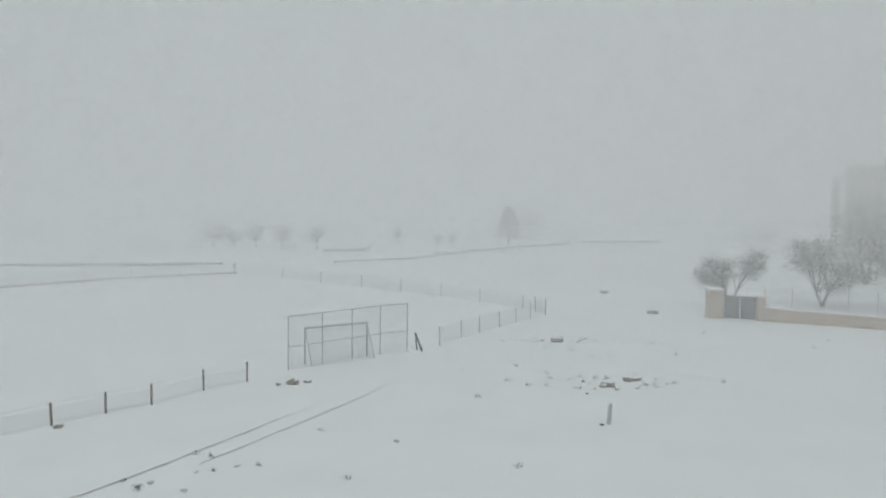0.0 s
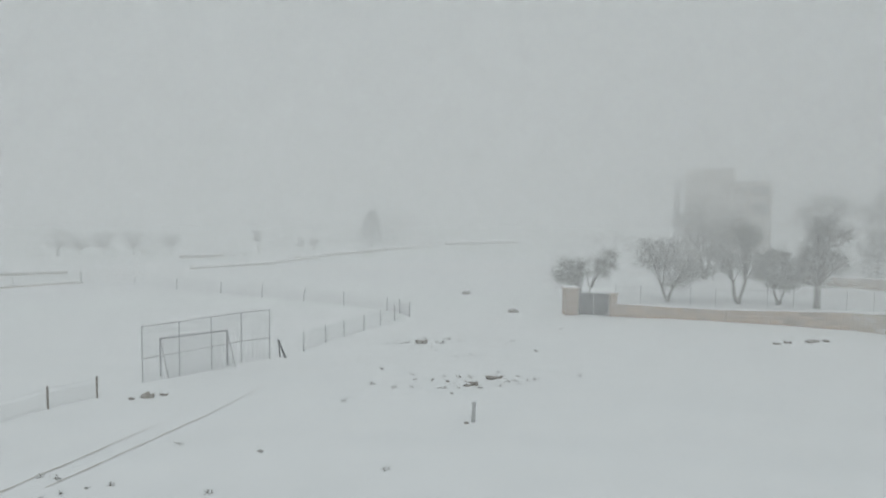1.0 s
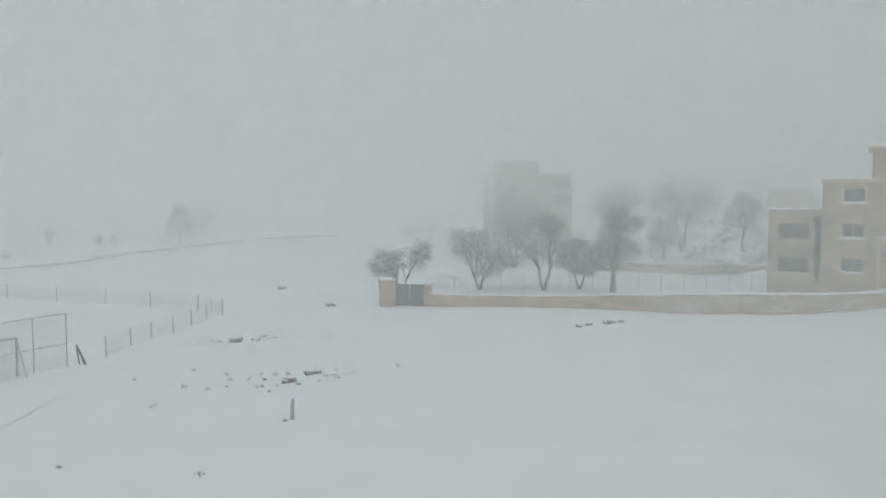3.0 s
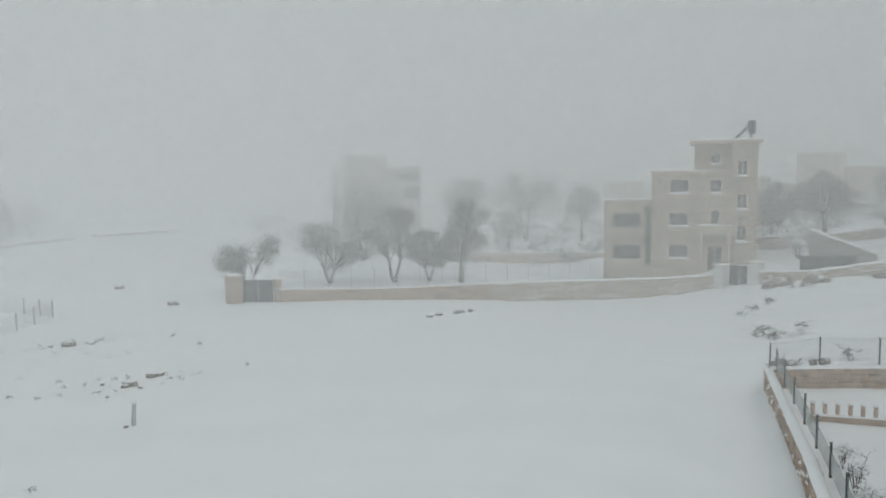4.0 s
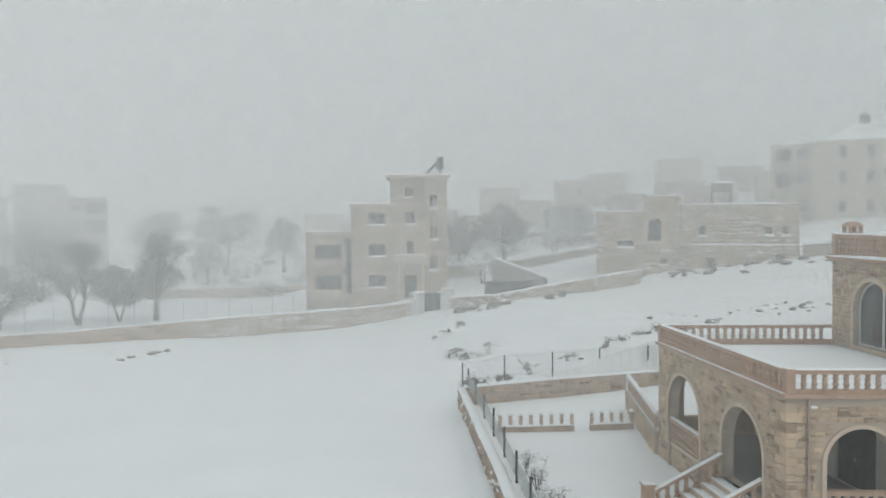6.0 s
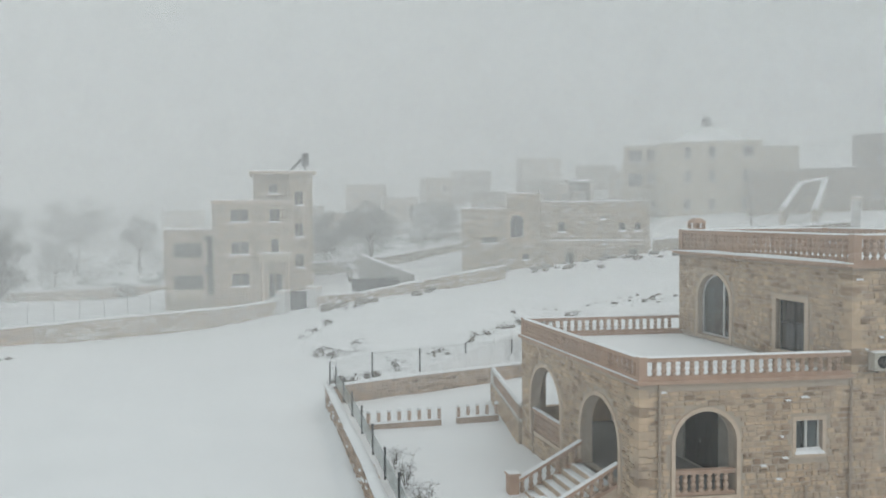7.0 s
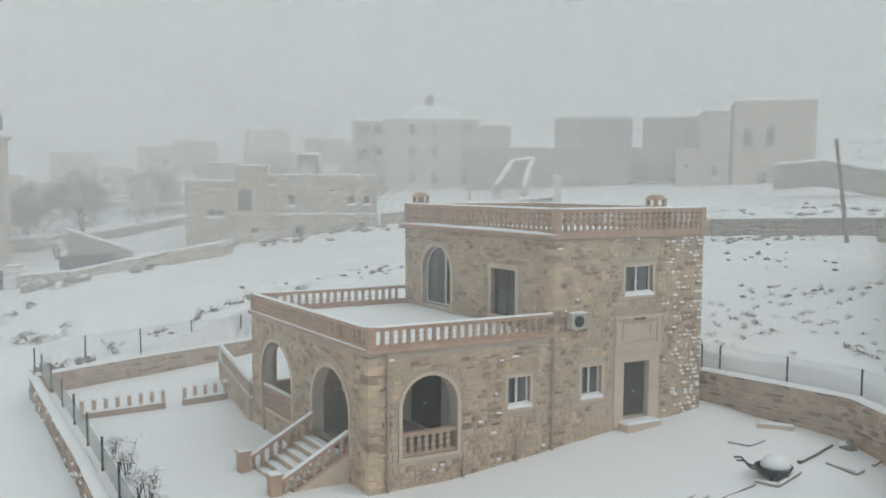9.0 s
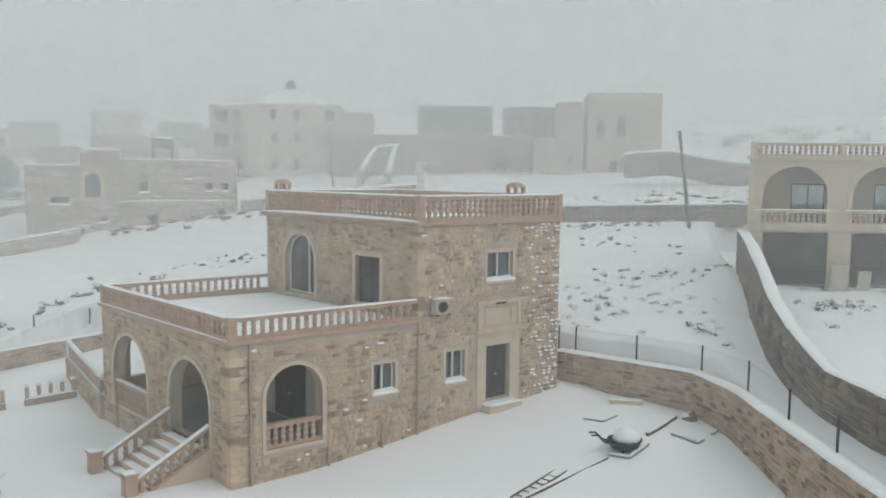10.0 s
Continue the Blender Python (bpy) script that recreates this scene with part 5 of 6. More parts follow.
def sheet_gate(P, Q, z, h, label):
    g = thing("metal_gate", label, "gate")
    P, Q = Vector(P), Vector(Q)
    dd = (Q - P)
    n = dd.length
    dd.normalize()
    T = plane_map(P, dd, Vector((-dd.y, dd.x)))
    for k in range(2):
        bm = bmesh.new()
        box(bm, n * k / 2 + 0.03, n * (k + 1) / 2 - 0.03, -0.03, 0.03, z + 0.1, z + h, T)
        for m in range(6):
            s = n * k / 2 + 0.08 + (n / 2 - 0.16) * m / 5
            box(bm, s - 0.025, s + 0.025, -0.06, -0.03, z + 0.1, z + h, T)
        part("leaf", bm, IRON, g)


gate_pillar(22.95, 67.0, 0.2, 1.15, 2.35, WALLSTONE, "square tan stone gate pillar with snow on top")
gate_pillar(26.2, 65.2, 0.2, 0.55, 2.0, WALLSTONE, "slim tan stone gate pillar joined to a wall")
sheet_gate((23.6, 66.7), (25.9, 65.4), 0.2, 2.0, "dark grey sheet metal double gate")
gate_pillar(60.5, 45.6, 1.0, 1.0, 1.9, UPVC, "white gate pillar capped with snow")
gate_pillar(61.6, 42.9, 1.3, 1.0, 2.0, UPVC, "white gate pillar capped with snow")
sheet_gate((60.9, 45.1), (61.5, 43.4), 1.1, 1.9, "dark garden gate between white pillars")
sheet_gate((63.2, 39.8), (66.2, 36.4), 2.2, 1.9, "dark metal driveway gate beside snowy bushes")
stone_run("ramp_wall", "sloping parapet of a ramp under snow", [(66.5, 41.0), (68.6, 36.0)], [6.2, 4.2], 2.6, 0.4, CONCRETE, faces=(), snow=0.2, core=CONCRETE)

# poles
def pole(label, a, b, r):
    p = thing("utility_pole", label, "pole", "utility poles")
    bm = bmesh.new()
    tube(bm, [a, [(a[i] + b[i]) / 2 for i in range(3)], b], [r, r * 0.9, r * 0.75], 8)
    part("shaft", bm, WOOD, p)
    bm = bmesh.new()
    tube(bm, [(b[0] - 0.1, b[1] - 0.25, b[2] - 0.5), (b[0] + 0.1, b[1] + 0.25, b[2] - 0.5)], [0.04, 0.04], 5)
    part("cross_bar", bm, IRON, p)


pole("leaning weathered wooden pole on the snowy slope", (60.1, -22.5, 5.6), (60.3, -21.45, 13.6), 0.17)
pole("thin dark pole beyond the stone house", (98.4, 7.8, 8.0), (98.4, 7.9, 14.0), 0.13)
gate_pillar(74.5, -2.2, 8.0, 0.7, 3.0, UPVC, "white snow-plastered stub of masonry")

# ---- trees ----
def leaf_mass(bm, centre, size, count, leaf, rng):
    """A loose clump of small leaves, thinner towards its rim."""
    for _ in range(count):
        d = Vector((rng.gauss(0, 0.5) * size[0], rng.gauss(0, 0.5) * size[1], rng.gauss(0, 0.45) * size[2]))
        c = centre + d
        a = Vector((rng.uniform(-1, 1), rng.uniform(-1, 1), rng.uniform(-0.7, 0.7))).normalized() * leaf * rng.uniform(0.6, 1.4)
        b = a.orthogonal().normalized() * leaf * rng.uniform(0.25, 0.5)
        v = [bm.verts.new(c + p) for p in (-a, -b, a, b)]
        bm.faces.new(v)


def tree(name, label, x, y, h, w, mat, seed, stems=2, fork=0.28, density=1.0, bare=False, group="", leaf=0.16, lobes=((0, 0, 1, 1),)):
    """Tapered trunk, limbs and an uneven crown of many small leaves."""
    rng = random.Random(seed)
    z = ground(x, y)
    top = thing(name, label, "tree", group)
    bm = bmesh.new()
    ends = []
    base = Vector((x, y, z - 0.2))
    heart = Vector((x, y, z + h * (fork + 0.36)))
    half_w, half_h = w * 0.5, h * (1 - fork) * 0.52
    tips = []
    for s in range(stems):
        a0 = s * math.tau / stems + rng.uniform(-0.5, 0.5)
        lean = w * 0.10 * (stems > 1)
        tip = Vector((x + math.cos(a0) * lean, y + math.sin(a0) * lean, z + h * fork * rng.uniform(0.95, 1.15)))
        mid = (base + tip) / 2 + Vector((rng.uniform(-0.12, 0.12), rng.uniform(-0.12, 0.12), 0))
        r = h * 0.030 / math.sqrt(stems)
        tube(bm, [base, mid, tip], [r * 1.4, r * 1.05, r * 0.9], 8)
        tips.append((tip, r))
    for k in range(34):
        u, a = rng.uniform(-0.85, 1), k * 2.4 + rng.uniform(-0.3, 0.3)
        c = math.sqrt(max(0, 1 - u * u)) * rng.uniform(0.45, 1.05)
        side, up, lw, lh = lobes[k % len(lobes)]
        centre = heart + Vector((y, -x, 0)).normalized() * side * w + Vector((0, 0, up * h))
        e = centre + Vector((math.cos(a) * c * half_w * lw, math.sin(a) * c * half_w * lw, u * half_h * lh * rng.uniform(0.75, 1.1)))
        tip, r = min(tips, key=lambda t: (t[0] - e).length)
        m = tip.lerp(e, 0.55) + Vector((rng.gauss(0, 0.03) * w, rng.gauss(0, 0.03) * w, h * 0.04))
        tube(bm, [tip, m, e], [r * 0.36, r * 0.2, r * 0.06], 5)
        ends.append(e)
        if rng.random() < 0.6:
            ends.append(m.lerp(e, rng.uniform(0.2, 0.8)) + Vector((rng.gauss(0, 0.05) * w, rng.gauss(0, 0.05) * w, rng.gauss(0, 0.03) * h)))
        for q in range(2 if bare else 1):
            f = e + Vector((rng.gauss(0, 0.08) * w, rng.gauss(0, 0.08) * w, rng.uniform(0.0, 0.10) * h))
            tube(bm, [m.lerp(e, 0.6), f], [r * 0.16, r * 0.05], 4)
    part("trunk", bm, BARK, top, smooth=True)
    bm = bmesh.new()
    for e in ends:
        k = rng.uniform(0.6, 1.25)
        leaf_mass(bm, e, (w * 0.145 * k, w * 0.145 * k, h * 0.1 * k), int((18 if bare else 135) * density * k), leaf * 0.85, rng)
    part("crown", bm, mat, top)
    bm = bmesh.new()
    for e in ends:
        leaf_mass(bm, e + Vector((0, 0, h * 0.04)), (w * 0.08, w * 0.08, h * 0.045), int(12 * density), leaf * 0.7, rng)
    part("crown_snow", bm, SNOW, top, "flecks of snow among the leaves")
    return top


G = "olive trees behind the garden wall"
tree("olive_tree", "small twisted olive tree dusted with snow", 26.6, 73.6, 5.9, 5.4, OLIVE, 1, 3, 0.22, 0.5, group=G, lobes=((-0.2, -0.04, 0.62, 0.62), (-0.24, -0.1, 0.7, 0.6), (0.36, 0.04, 0.3, 0.75)))
tree("olive_tree", "round grey-green olive tree with forked trunk", 35.6, 74.4, 6.6, 7.6, OLIVE, 2, 2, 0.19, 0.8, group=G, lobes=((-0.22, 0.06, 0.55, 0.75), (0.14, 0.02, 0.6, 0.9), (0.34, -0.12, 0.4, 0.5), (0, 0, 0.8, 0.8)))
tree("olive_tree", "spreading olive tree with two pale stems", 42.0, 72.2, 7.8, 6.4, OLIVE, 3, 2, 0.28, 0.7, group=G)
tree("olive_tree", "tall dense dark olive tree with single trunk", 49.8, 71.1, 9.2, 6.6, OLIVE, 4, 1, 0.24, 1.2, group=G, lobes=((0.05, 0.12, 0.75, 0.7), (0.12, 0.0, 0.85, 0.7), (-0.3, -0.2, 0.5, 0.4), (0.1, 0.16, 0.6, 0.6)))
tree("olive_tree", "lower olive bush leaning from a tall tree", 46.6, 72.6, 5.6, 5.0, OLIVE, 14, 2, 0.25, 0.9, group=G)
tree("olive_tree", "tall olive tree half lost in snowfall", 50.5, 95, 10.6, 8.2, OLIVE, 5, 2, 0.3, 0.8, group=G)
tree("olive_tree", "broad umbrella-shaped tree on the far side of the garden", 92, 111, 11.5, 12, OLIVE, 6, 2, 0.42, 1.2, group=G, leaf=0.22)
tree("olive_tree", "small tree in front of a broad one", 84, 106, 6.2, 5.5, OLIVE, 7, 1, 0.3, group=G, leaf=0.2)
tree("olive_tree", "thin open tree beside the tower house", 88, 92.5, 8.0, 5.5, OLIVE, 8, 1, 0.35, 0.7, group=G, leaf=0.2)
tree("olive_tree", "broad tree far behind the garden", 86, 122, 11.0, 11, OLIVE, 16, 2, 0.4, 1.2, group=G, leaf=0.22)
G2 = "trees between the houses"
tree("garden_tree", "round dark tree behind the tower house", 79, 52.7, 6.8, 5.2, OLIVE, 9, 2, 0.35, group=G2)
tree("garden_tree", "leafy tree beside a snowy ramp", 82.5, 49.2, 7.4, 6.5, OLIVE, 10, 2, 0.4, group=G2)
tree("garden_tree", "bare snow-laden tree by the terrace", 73.5, 46.5, 4.6, 4.2, SNOW, 11, 2, 0.25, 0.8, True, group=G2)
tree("garden_tree", "bare snow-laden tree on the slope", 90.5, 46.5, 5.6, 5.0, SNOW, 12, 2, 0.25, 0.8, True, group=G2)
tree("garden_tree", "dark tree among the terraces", 98, 48, 6.0, 6.5, OLIVE, 13, 2, 0.3, group=G2)
G3 = "far trees on the plain"
for k, (az, r, h, w) in enumerate(((-16, 152, 5.0, 5.5), (-14.7, 150, 4.0, 4.5), (-13.2, 150, 4.5, 4), (-11.4, 150, 4.8, 3.6), (-9.0, 148, 4.2, 4), (-3.3, 165, 4.6, 2.4), (-0.4, 160, 2.4, 2.2), (0.6, 162, 2.6, 2.0), (22.0, 190, 4, 5), (20.6, 185, 3, 5))):
    tree("field_tree", "faint bare tree on the snowy plain", math.sin(radians(az)) * r, math.cos(radians(az)) * r, h, w, SCRUB, 30 + k, 1, 0.25, 0.5, True, G3, 0.2)
tree("field_tree", "bare grey tree beside a pine", 20.8, 187, 7.0, 7.5, SCRUB, 50, 2, 0.3, 0.9, True, G3, 0.25)


def pine(label, x, y, h, w, seed):
    rng = random.Random(seed)
    z = ground(x, y)
    top = thing("pine_tree", label, "tree")
    bm = bmesh.new()
    tube(bm, [(x, y, z - 0.2), (x, y, z + h * 0.5), (x, y, z + h)], [0.22, 0.15, 0.03], 8)
    part("trunk", bm, BARK, top)
    bm = bmesh.new()
    for k in range(90):
        t = (k / 90) ** 0.8
        r = w / 2 * (1 - t) ** 0.75 * rng.uniform(0.5, 1.0) * (0.8 if t < 0.08 else 1)
        a = k * 2.4
        c = Vector((x + math.cos(a) * r, y + math.sin(a) * r, z + h * (0.14 + 0.84 * t)))
        leaf_mass(bm, c, (0.5, 0.5, 0.36), 60, 0.2, rng)
    part("crown", bm, PINE, top)


pine("dark conical pine standing alone on the snowy plain", 14.0, 170.3, 8.0, 8.6, 3)

# ---- the playing field ----
def at_ground(line, up=0.0):
    return [(x, y, ground(x, y) + up) for x, y in line]


near = [(-22.0, 27.0), (-19.5, 30.4), (-16.75, 33.8), (-15.3, 35.9), (-13.8, 37.5), (-12.15, 40.3), (-10.4, 42.2)]
east = [(-0.15, 53.3), (1.4, 56.5), (2.8, 58.7), (4.4, 61.0), (5.9, 63.4), (7.3, 65.6), (8.8, 67.8)]
north = [(8.8, 67.8), (8.3, 70.5), (7.3, 72.3), (3.6, 76), (-0.2, 79.9), (-4.4, 83.6), (-8.9, 87.3), (-14, 91.4), (-19.3, 95.7), (-26, 99.5)]
west = [(-26, 99.5), (-32.5, 96.6), (-36.4, 92.9), (-40.2, 89.2), (-45.7, 82), (-52, 74)]
mesh_fence("field_fence", "short dark posts with wire along the playing field", at_ground(near), 1.05, 0.06, NETTING, 0.8, mat=WOOD, lean=0.04)
mesh_fence("field_fence", "netting fence at the corner of the playing field", at_ground(east), 1.3, 0.05, NETTING, 1.2, mat=GREYSTEEL, lean=0.05)
mesh_fence("field_fence", "leaning posts and wire on the far side of the field", at_ground(north), 1.3, 0.06, NETTING, 1.1, mat=GREYSTEEL, lean=0.12)
mesh_fence("field_fence", "faint posts along the field's far edge", at_ground(west), 1.5, 0.06, NETTING, 1.2, mat=GREYSTEEL, lean=0.08)

bs = thing("ball_stop_fence", "tall tubular steel ball-stop frame with netting", "fence")
feet = [(-8.78, 45.2), (-7.1, 47.0), (-5.5, 48.5), (-3.9, 50.0), (-2.25, 51.1)]
for x, y in feet:
    bm = bmesh.new()
    z = ground(x, y)
    tube(bm, [(x, y, z - 0.2), (x, y, z + 3.15)], [0.04, 0.04], 8)
    part("post", bm, GREYSTEEL, bs)
for hgt in (1.35, 3.12):
    bm = bmesh.new()
    tube(bm, [(x, y, ground(x, y) + hgt) for x, y in feet], [0.032] * 5, 6)
    part("rail", bm, GREYSTEEL, bs)
bm = bmesh.new()
for a, b in zip(feet, feet[1:]):
    bm.faces.new([bm.verts.new(p) for p in ((*a, 0.1), (*b, 0.1), (*b, 3.2), (*a, 3.2))])
part("netting", bm, NETTING, bs)
goal = thing("football_goal", "white tubular football goal with a sagging net", "goal")
ga, gb = Vector((-8.15, 47.1)), Vector((-4.7, 49.6))
back = Vector((-0.58, 0.8))
z = 0.1
for p in (ga, gb):
    bm = bmesh.new()
    tube(bm, [(p.x, p.y, z - 0.1), (p.x, p.y, z + 2.15)], [0.06, 0.06], 8)
    part("post", bm, GREYSTEEL, goal)
    bm = bmesh.new()
    q = p + Vector((0.55, -0.75)) * 1.0
    tube(bm, [(p.x, p.y, z + 2.12), (q.x, q.y, z)], [0.035, 0.035], 6)
    part("stay", bm, GREYSTEEL, goal)
bm = bmesh.new()
tube(bm, [(ga.x, ga.y, z + 2.15), (gb.x, gb.y, z + 2.15)], [0.06, 0.06], 8)
part("crossbar", bm, GREYSTEEL, goal)
bm = bmesh.new()
qa, qb = ga + Vector((0.55, -0.75)), gb + Vector((0.55, -0.75))
bm.faces.new([bm.verts.new(p) for p in ((ga.x, ga.y, 2.2), (gb.x, gb.y, 2.2), (qb.x, qb.y, 0.1), (qa.x, qa.y, 0.1))])
part("net", bm, NETTING, goal)
prop = thing("fence_prop", "dark leaning prop beside the ball-stop frame", "prop")
bm = bmesh.new()
tube(bm, [(-1.6, 51.6, -0.1), (-1.75, 51.8, 1.25)], [0.05, 0.05], 6)
tube(bm, [(-1.2, 51.3, -0.1), (-1.75, 51.8, 1.25)], [0.09, 0.05], 6)
part("pole_pair", bm, IRON, prop)

# wheel tracks: shallow ruts with bare earth at the bottom
for line, w in (([(-13.5, 24.2), (-11.85, 26.0), (-8.6, 32.0), (-5.35, 39.0)], 0.1), ([(-8.9, 29.0), (-6.4, 34.0), (-3.6, 40.2), (-1.2, 46.5)], 0.07)):
    bm = bmesh.new()
    pts = []
    for (x0, y0), (x1, y1) in zip(line, line[1:]):
        for k in range(24):
            t = k / 24
            pts.append((x0 + (x1 - x0) * t, y0 + (y1 - y0) * t))
    last = None
    for i, (x, y) in enumerate(pts):
        ww = w * (0.75 + 0.6 * noise.noise((x * 1.3, y * 1.3, 1))) * min(1, (len(pts) - i) / 30)
        row = [bm.verts.new((x - ww / 2, y + ww * 0.25, ground(x, y) + 0.03)), bm.verts.new((x + ww / 2, y - ww * 0.25, ground(x, y) + 0.03))]
        if last:
            bm.faces.new((last[0], last[1], row[1], row[0]))
        last = row
    tagged(part("wheel_track", bm, MUD), "muddy wheel track showing through the snow", "track", "wheel tracks", "structure")


# ---- stones, rubble and scrub in the snow ----
def rock_mesh(bm, c, r, rng, flat=0.6):
    vs = bmesh.ops.create_icosphere(bm, subdivisions=1, radius=1)["verts"]
    for v in vs:
        k = rng.uniform(0.7, 1.25)
        v.co = Vector((c[0] + v.co.x * r * k, c[1] + v.co.y * r * k, c[2] + v.co.z * r * flat * k))


def rock(x, y, r, label, group="", cap=True, seed=0, flat=0.6):
    rng = random.Random(seed)
    ob = thing("rock", label, "rock", group)
    z = ground(x, y)
    bm = bmesh.new()
    rock_mesh(bm, (x, y, z + r * 0.15), r, rng, flat)
    part("stone_body", bm, ROCK, ob)
    if cap:
        bm = bmesh.new()
        rock_mesh(bm, (x + r * 0.1, y + r * 0.25, z + r * 0.42), r * 0.85, rng, flat * 0.6)
        part("snow_cap", bm, SNOW, ob, "", True)


for k, (x, y, r) in enumerate(((7.95, 55.1, 0.5), (8.25, 56.4, 0.3), (8.8, 41.8, 0.42), (8.55, 41.6, 0.26), (10.2, 43.1, 0.36), (10.6, 43.2, 0.3), (7.7, 42.8, 0.14), (7.4, 40.0, 0.13), (18.4, 69.3, 0.55), (34.3, 52.1, 0.34), (36.2, 52.4, 0.36), (37.0, 52.8, 0.34), (37.9, 52.9, 0.3), (33.1, 51.6, 0.3), (-7.9, 42.0, 0.4), (-8.6, 41.6, 0.2), (-7.2, 42.4, 0.26), (-16.4, 33.6, 0.25), (17.0, 84.0, 0.6))):
    rock(x, y, r, "dark stone half buried in the snowy field", "stones in the field", True, k, 0.55)
for k, (x, y, r) in enumerate(((60.2, 40.4, 0.75), (60.9, 39.4, 0.75), (61.4, 37.6, 0.7), (62.0, 36.8, 0.6))):
    rock(x, y, r, "round bush buried under snow by the wall", "snowy bushes by the gate", True, 70 + k, 0.8)
stake = thing("stake", "short pale metal stake standing in the snow", "stake")
bm = bmesh.new()
tube(bm, [(7.45, 34.9, ground(7.45, 34.9) - 0.1), (7.5, 34.9, ground(7.45, 34.9) + 0.95)], [0.1, 0.08], 6)
part("shaft", bm, GREYSTEEL, stake)
bm = bmesh.new()
lathe(bm, [(0.12, 0), (0.12, 0.06), (0.04, 0.1)], 8, lambda x, y, z: (7.5 + x, 34.9 + y, ground(7.45, 34.9) + 0.95 + z))
part("snow_cap", bm, SNOW, stake)
rock(7.1, 34.7, 0.14, "dark stone half buried in the snowy field", "stones in the field", True, 99)


def scatter(name, label, places, mat, rng, size, tufts=False):
    """Many small stones or dry tufts poking out of the snow."""
    bm = bmesh.new()
    for x, y in places:
        z = ground(x, y)
        r = rng.uniform(*size)
        if tufts:
            leaf_mass(bm, Vector((x, y, z + r * 0.35)), (r, r, r * 0.6), 34, r * 0.22, rng)
        else:
            rock_mesh(bm, (x, y, z + r * 0.1), r, rng, rng.uniform(0.35, 0.7))
    return tagged(part(name, bm, mat), label, "scrub" if tufts else "stones", kind="stuff")


rng = random.Random(11)


def patch(cx, cy, sx, sy, n):
    return [(rng.gauss(cx, sx), rng.gauss(cy, sy)) for _ in range(n)]


scatter("stones", "dark stones scattered on the snowy hillside", patch(57, -16.5, 1.6, 2.6, 14) + patch(51, -16, 2.5, 2.4, 8) + patch(63, -17.5, 0.7, 3.4, 54) + patch(45, -13.5, 3, 2, 8) + patch(62, 13.5, 0.7, 1.5, 18) + patch(58, 18, 2.2, 2.4, 10), ROCK, rng, (0.08, 0.27))
scatter("stones", "boulders and rubble at the foot of the portal house", patch(75.5, 24.5, 0.8, 1.6, 14) + patch(78, 17, 0.6, 2.5, 12) + patch(66, 34, 1.2, 1.2, 8), ROCK, rng, (0.25, 0.6))
scatter("stones", "rubble beside the terrace walls high up", patch(76, -24, 2, 7, 46) + patch(72, -33, 2, 3, 20), ROCK, rng, (0.15, 0.45))
behind = []
for (x0, y0), (x1, y1) in zip([(40.5, 27.6), (44.6, 24.6), (50.6, 19.8)], [(44.6, 24.6), (50.6, 19.8), (54, 16)]):
    for _ in range(15):
        t = rng.random()
        behind.append((x0 + (x1 - x0) * t + rng.gauss(0.9, 0.6), y0 + (y1 - y0) * t + rng.gauss(0.9, 0.6)))
scatter("stones", "dark rubble in the snow behind the yard wall", behind, ROCK, rng, (0.1, 0.3))
scatter("scrub", "dry weeds poking through the snow behind the yard", [p for p in behind if rng.random() < 0.5] + patch(49.5, 33, 1.5, 1.0, 14) + patch(55, 38, 2.2, 0.6, 10), SCRUB, rng, (0.25, 0.6), True)
scatter("scrub", "dry weeds on the slope behind the wire fence", patch(40, -12, 2.5, 2.0, 34) + patch(46, -14.5, 3, 2.5, 30) + patch(36, -14.5, 1.5, 0.6, 10), SCRUB, rng, (0.12, 0.3), True)
scatter("scrub", "dry grass specks across the open field", patch(9, 55, 2.5, 0.7, 24) + patch(9.5, 42.5, 2.2, 1.0, 20) + patch(5, 45, 7, 8, 24) + patch(-9, 27.5, 2.0, 1.5, 12) + patch(28, 58, 4, 3, 14) + patch(30, 66, 3, 0.6, 16), SCRUB, rng, (0.08, 0.2), True)
scatter("scrub", "dead weeds on the villa's snowy terrace", patch(37, -23, 2, 2.5, 40), SCRUB, rng, (0.15, 0.35), True)
far = []
for _ in range(800):
    az, r = radians(rng.uniform(30, 80)), 108 + 220 * rng.random() ** 1.5
    far.append((math.sin(az) * r, math.cos(az) * r))
scatter("hill_scrub", "dim bushes and small trees on the far hillside", far, PINE, rng, (0.7, 2.4), True)
far = []
for k in range(240):
    az, r = radians(rng.uniform(-32, 26)), rng.uniform(140, 320)
    far.append((math.sin(az) * r, math.cos(az) * r))
scatter("plain_scrub", "faint scrub along the field edges of the plain", far, SCRUB, rng, (0.5, 1.3), True)
far = [(math.sin(radians(a)) * r, math.cos(radians(a)) * r) for a, r in ((rng.uniform(110, 124), rng.uniform(125, 150)) for _ in range(60))]
scatter("ridge_scrub", "dark bushes along the snowy ridge", far, SCRUB, rng, (0.5, 1.3), True)
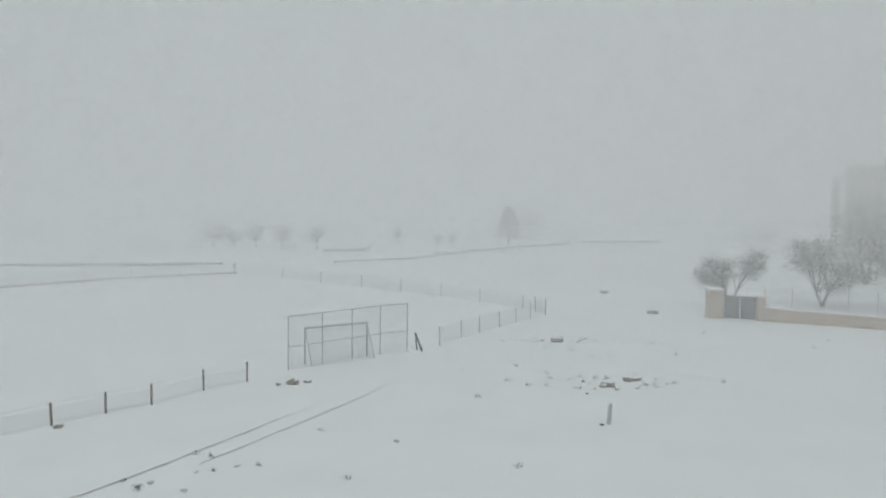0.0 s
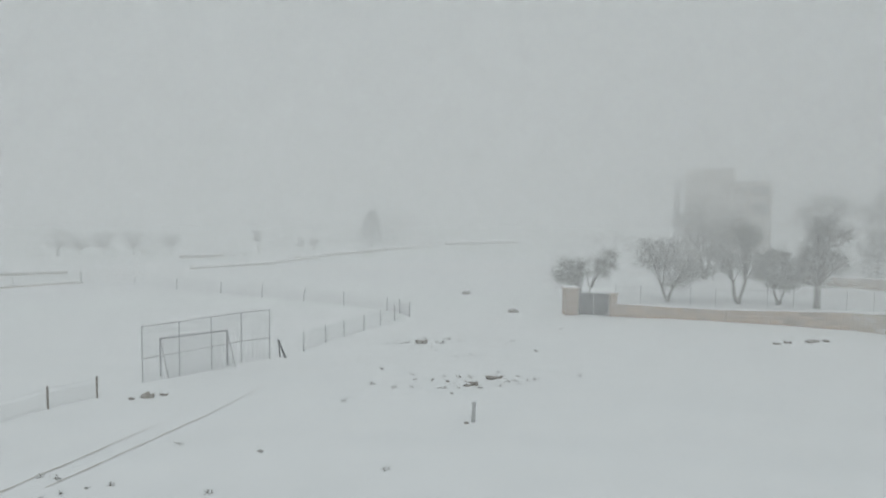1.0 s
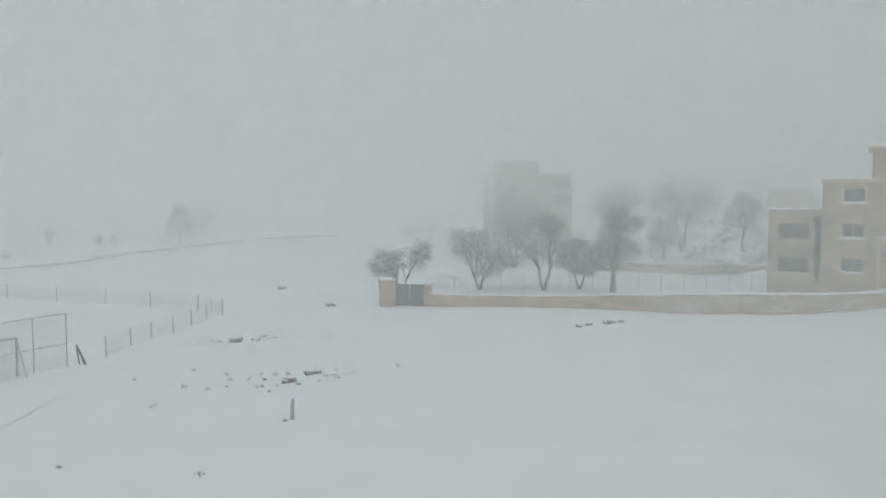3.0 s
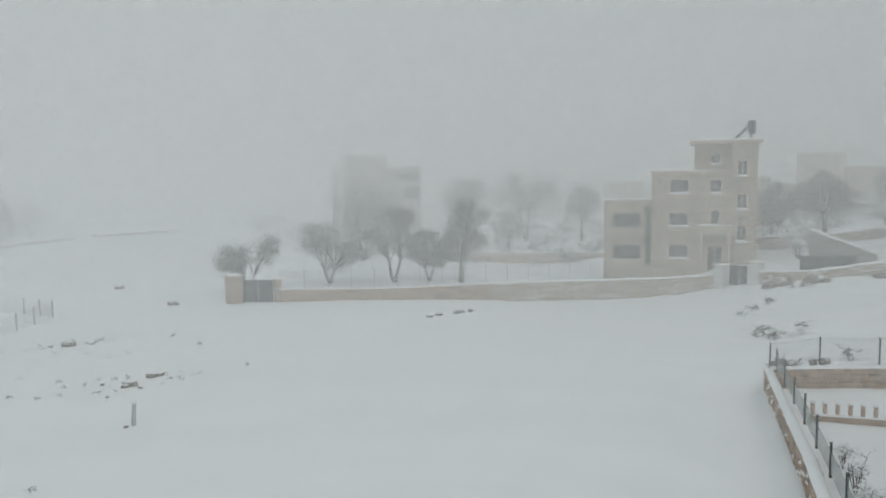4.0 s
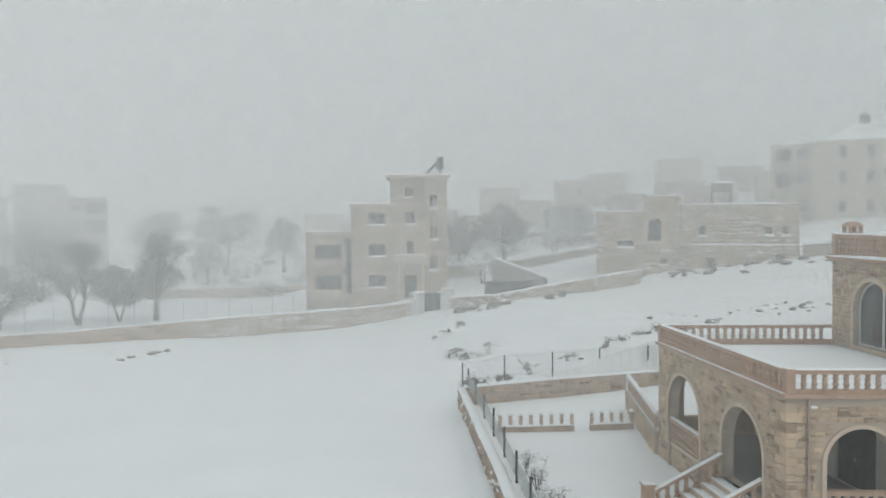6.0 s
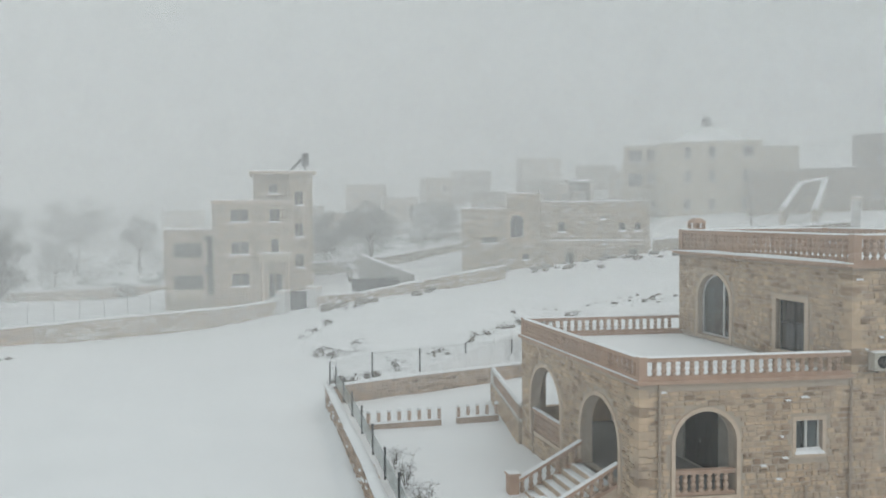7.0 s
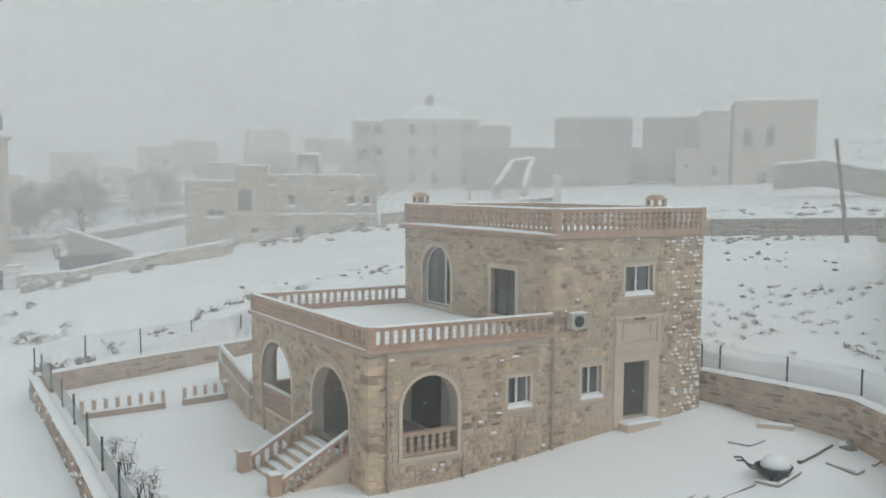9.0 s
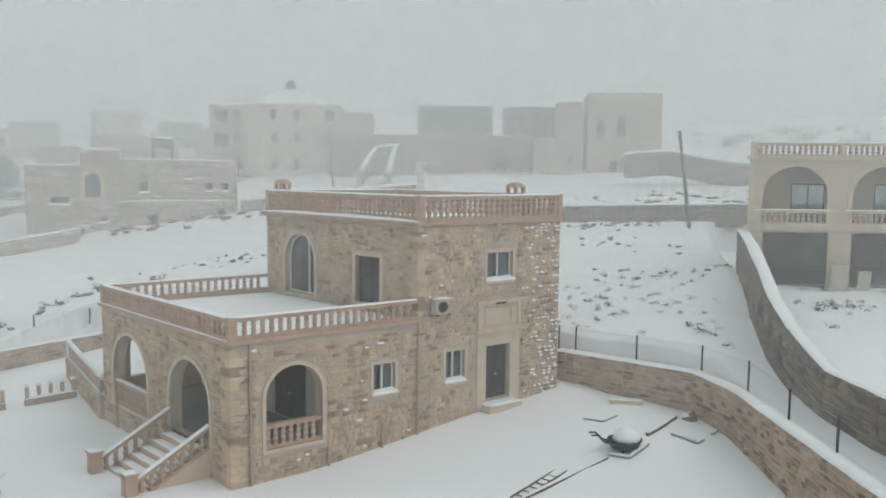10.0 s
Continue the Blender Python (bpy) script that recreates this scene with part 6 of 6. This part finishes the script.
# low earth banks between the fields
for line, zt, label in (([(-1.5, 137), (3.7, 143), (14, 156), (27, 172)], 0.5, "dark earth bank below the lone pine"), ([(-16, 118), (-5, 127), (3.7, 143)], 0.35, "low earth bank across the snowy plain"), ([(-62, 105), (-44, 108), (-31, 112)], 0.5, "low dark bank behind the playing field"), ([(-21, 140), (-14, 142)], 0.6, "short earth bank on the plain"), ([(31, 176), (50, 184)], 0.6, "faint bank far across the plain"), ([(-26, 99.9), (-38, 91.6), (-52, 74.5)], 0.35, "dark kerb along the field's far edge")):
    stone_run("earth_bank", label, line, [zt + 0.05] * len(line), 0.9, 0.7, OLDSTONE, faces=(-1,), w=(0.8, 1.6), h=(0.25, 0.4), snow=0.12, category="bank")

# ---- clutter in the yard ----
def yz(x, y):
    return ground(x, y)


wb = thing("wheelbarrow", "dark old wheelbarrow heaped with snow", "wheelbarrow")
cx, cy = 29.5, -8.8
z = yz(cx, cy) - 0.05
bm = bmesh.new()
lathe(bm, [(0.34, 0.12), (0.5, 0.2), (0.62, 0.48), (0.6, 0.48), (0.48, 0.22)], 14, lambda x, y, zz: (cx + x, cy + y * 1.1, z + zz))
part("tray", bm, IRON, wb)
bm = bmesh.new()
lathe(bm, [(0.52, 0.4), (0.54, 0.48), (0.48, 0.62), (0.34, 0.78), (0.18, 0.86), (0.04, 0.88)], 14, lambda x, y, zz: (cx + 0.12 + x, cy - 0.1 + y, z + zz))
part("snow_heap", bm, SNOW, wb, "heap of snow", True)
for k in (0.5, 1.6, 2.9):
    bm = bmesh.new()
    a = k * 1.7
    tube(bm, [(cx + 0.4 * math.cos(a), cy + 0.4 * math.sin(a), z - 0.15), (cx + 0.45 * math.cos(a), cy + 0.45 * math.sin(a), z + 0.3)], [0.04, 0.04], 6)
    part("leg", bm, IRON, wb)
for o in (0.0, 0.35):
    bm = bmesh.new()
    tube(bm, [(cx - 0.3 + o, cy + 0.4, z + 0.35), (cx - 0.35 + o, cy + 0.9, z + 0.5), (cx - 0.35 + o, cy + 1.15, z + 0.75), (cx - 0.35 + o, cy + 1.4, z + 0.75)], [0.05, 0.045, 0.04, 0.04], 6)
    part("handle", bm, IRON, wb)


def lying(name, label, category, pts, w, h, mat, group=""):
    """A beam lying on the snow, with a dark side and snow on top."""
    ob = thing(name, label, category, group)
    for (x0, y0), (x1, y1) in zip(pts, pts[1:]):
        P, dd = Vector((x0, y0)), Vector((x1 - x0, y1 - y0))
        n = dd.length
        dd.normalize()
        za, zb = yz(x0, y0), yz(x1, y1)
        T = lambda s, d, zz: (P.x + dd.x * s - dd.y * d, P.y + dd.y * s + dd.x * d, zz + za + (zb - za) * s / n)
        bm = bmesh.new()
        box(bm, 0, n, -w / 2, w / 2, -0.1, h, T)
        part("beam", bm, mat, ob)
        bm = bmesh.new()
        snow_sheet(bm, T, 0.02, n - 0.02, -w * 0.45, w * 0.5, h, 0.05, 6)
        part("snow_cap", bm, SNOW, ob, "", True)


lying("timber_beam", "long timber lying in the yard snow", "timber", [(26.2, -4.2), (29.0, -8.0)], 0.12, 0.06, WOOD)
lying("timber_beam", "broken timber beside the retaining wall", "timber", [(30.5, -10.0), (31.2, -10.75), (32.2, -11.75)], 0.16, 0.12, WOOD)
lying("concrete_frame", "concrete slab edge under the wheelbarrow", "slab", [(29.2, -8.1), (28.75, -8.75), (29.75, -9.8)], 0.14, 0.09, CONCRETE)
lying("concrete_frame", "sunken slab outlined in the snow", "slab", [(32.45, -7.9), (32.05, -8.6), (32.5, -9.3)], 0.12, 0.06, CONCRETE)
lying("concrete_frame", "square manhole rim buried in snow", "slab", [(30.55, -11.0), (29.7, -11.7), (30.0, -12.1)], 0.12, 0.07, CONCRETE)
lying("concrete_frame", "corner of a slab in the snow", "slab", [(30.4, -12.6), (30.85, -13.0)], 0.12, 0.08, CONCRETE)
lying("stone_bench", "low stone slab against the retaining wall", "slab", [(34.0, -9.4), (33.7, -10.8)], 0.36, 0.18, TRIM)
rock(32.1, -12.3, 0.36, "stone fallen from the wall corner", "", True, 120)
rock(32.5, -12.6, 0.26, "stone fallen from the wall corner", "", True, 121)
lad = thing("ladder", "wooden ladder lying in the yard snow", "ladder")
la, lb = Vector((26.3, -4.1)), Vector((28.85, -6.7))
dd = (lb - la)
n = dd.length
dd.normalize()
nn = Vector((-dd.y, dd.x))
zl = yz(27.5, -5.4) + 0.03
for o in (-0.2, 0.2):
    bm = bmesh.new()
    tube(bm, [(*(la + nn * o), zl - 0.16), (*(lb + nn * o), zl + 0.16)], [0.035, 0.035], 6)
    part("stile", bm, WOOD, lad)
for k in range(9):
    bm = bmesh.new()
    p = la + dd * (0.25 + (n - 0.5) * k / 8)
    tube(bm, [(*(p - nn * 0.2), zl - 0.12 + 0.24 * k / 8), (*(p + nn * 0.2), zl - 0.12 + 0.24 * k / 8)], [0.025, 0.025], 5)
    part("rung", bm, WOOD, lad)


def shrub(x, y, h, seed):
    rng = random.Random(seed)
    ob = thing("bare_shrub", "bare garden shrub with snow on its twigs", "shrub", "bare shrubs along the yard wall")
    z = yz(x, y)
    bm = bmesh.new()
    sb = bmesh.new()
    for k in range(9):
        a = rng.uniform(0, math.tau)
        e = Vector((x + math.cos(a) * h * 0.3 * rng.random(), y + math.sin(a) * h * 0.3 * rng.random(), z + h * rng.uniform(0.5, 1)))
        m = Vector((x, y, z)).lerp(e, 0.5) + Vector((rng.gauss(0, 0.05), rng.gauss(0, 0.05), 0))
        tube(bm, [(x, y, z - 0.1), m, e], [0.02, 0.014, 0.006], 4)
        for q in range(4):
            f = m.lerp(e, rng.random())
            g = f + Vector((rng.gauss(0, 0.16), rng.gauss(0, 0.16), rng.uniform(0.02, 0.25)))
            tube(bm, [f, g], [0.01, 0.004], 3)
            leaf_mass(bm, g, (0.08, 0.08, 0.08), 2, 0.05, rng)
            leaf_mass(sb, g + Vector((0, 0, 0.04)), (0.08, 0.08, 0.06), 10, 0.06, rng)
    part("stem", bm, SCRUB, ob)
    part("twig_snow", sb, SNOW, ob)


for k, (s, h) in enumerate(((0.34, 1.5), (0.40, 1.2), (0.47, 1.6), (0.56, 1.1), (0.29, 1.3), (0.24, 1.4))):
    p = Vector(W_NEAR) + (Vector(W_CORNER) - Vector(W_NEAR)) * s
    shrub(p.x + 1.3, p.y - 1.1, h, 200 + k)
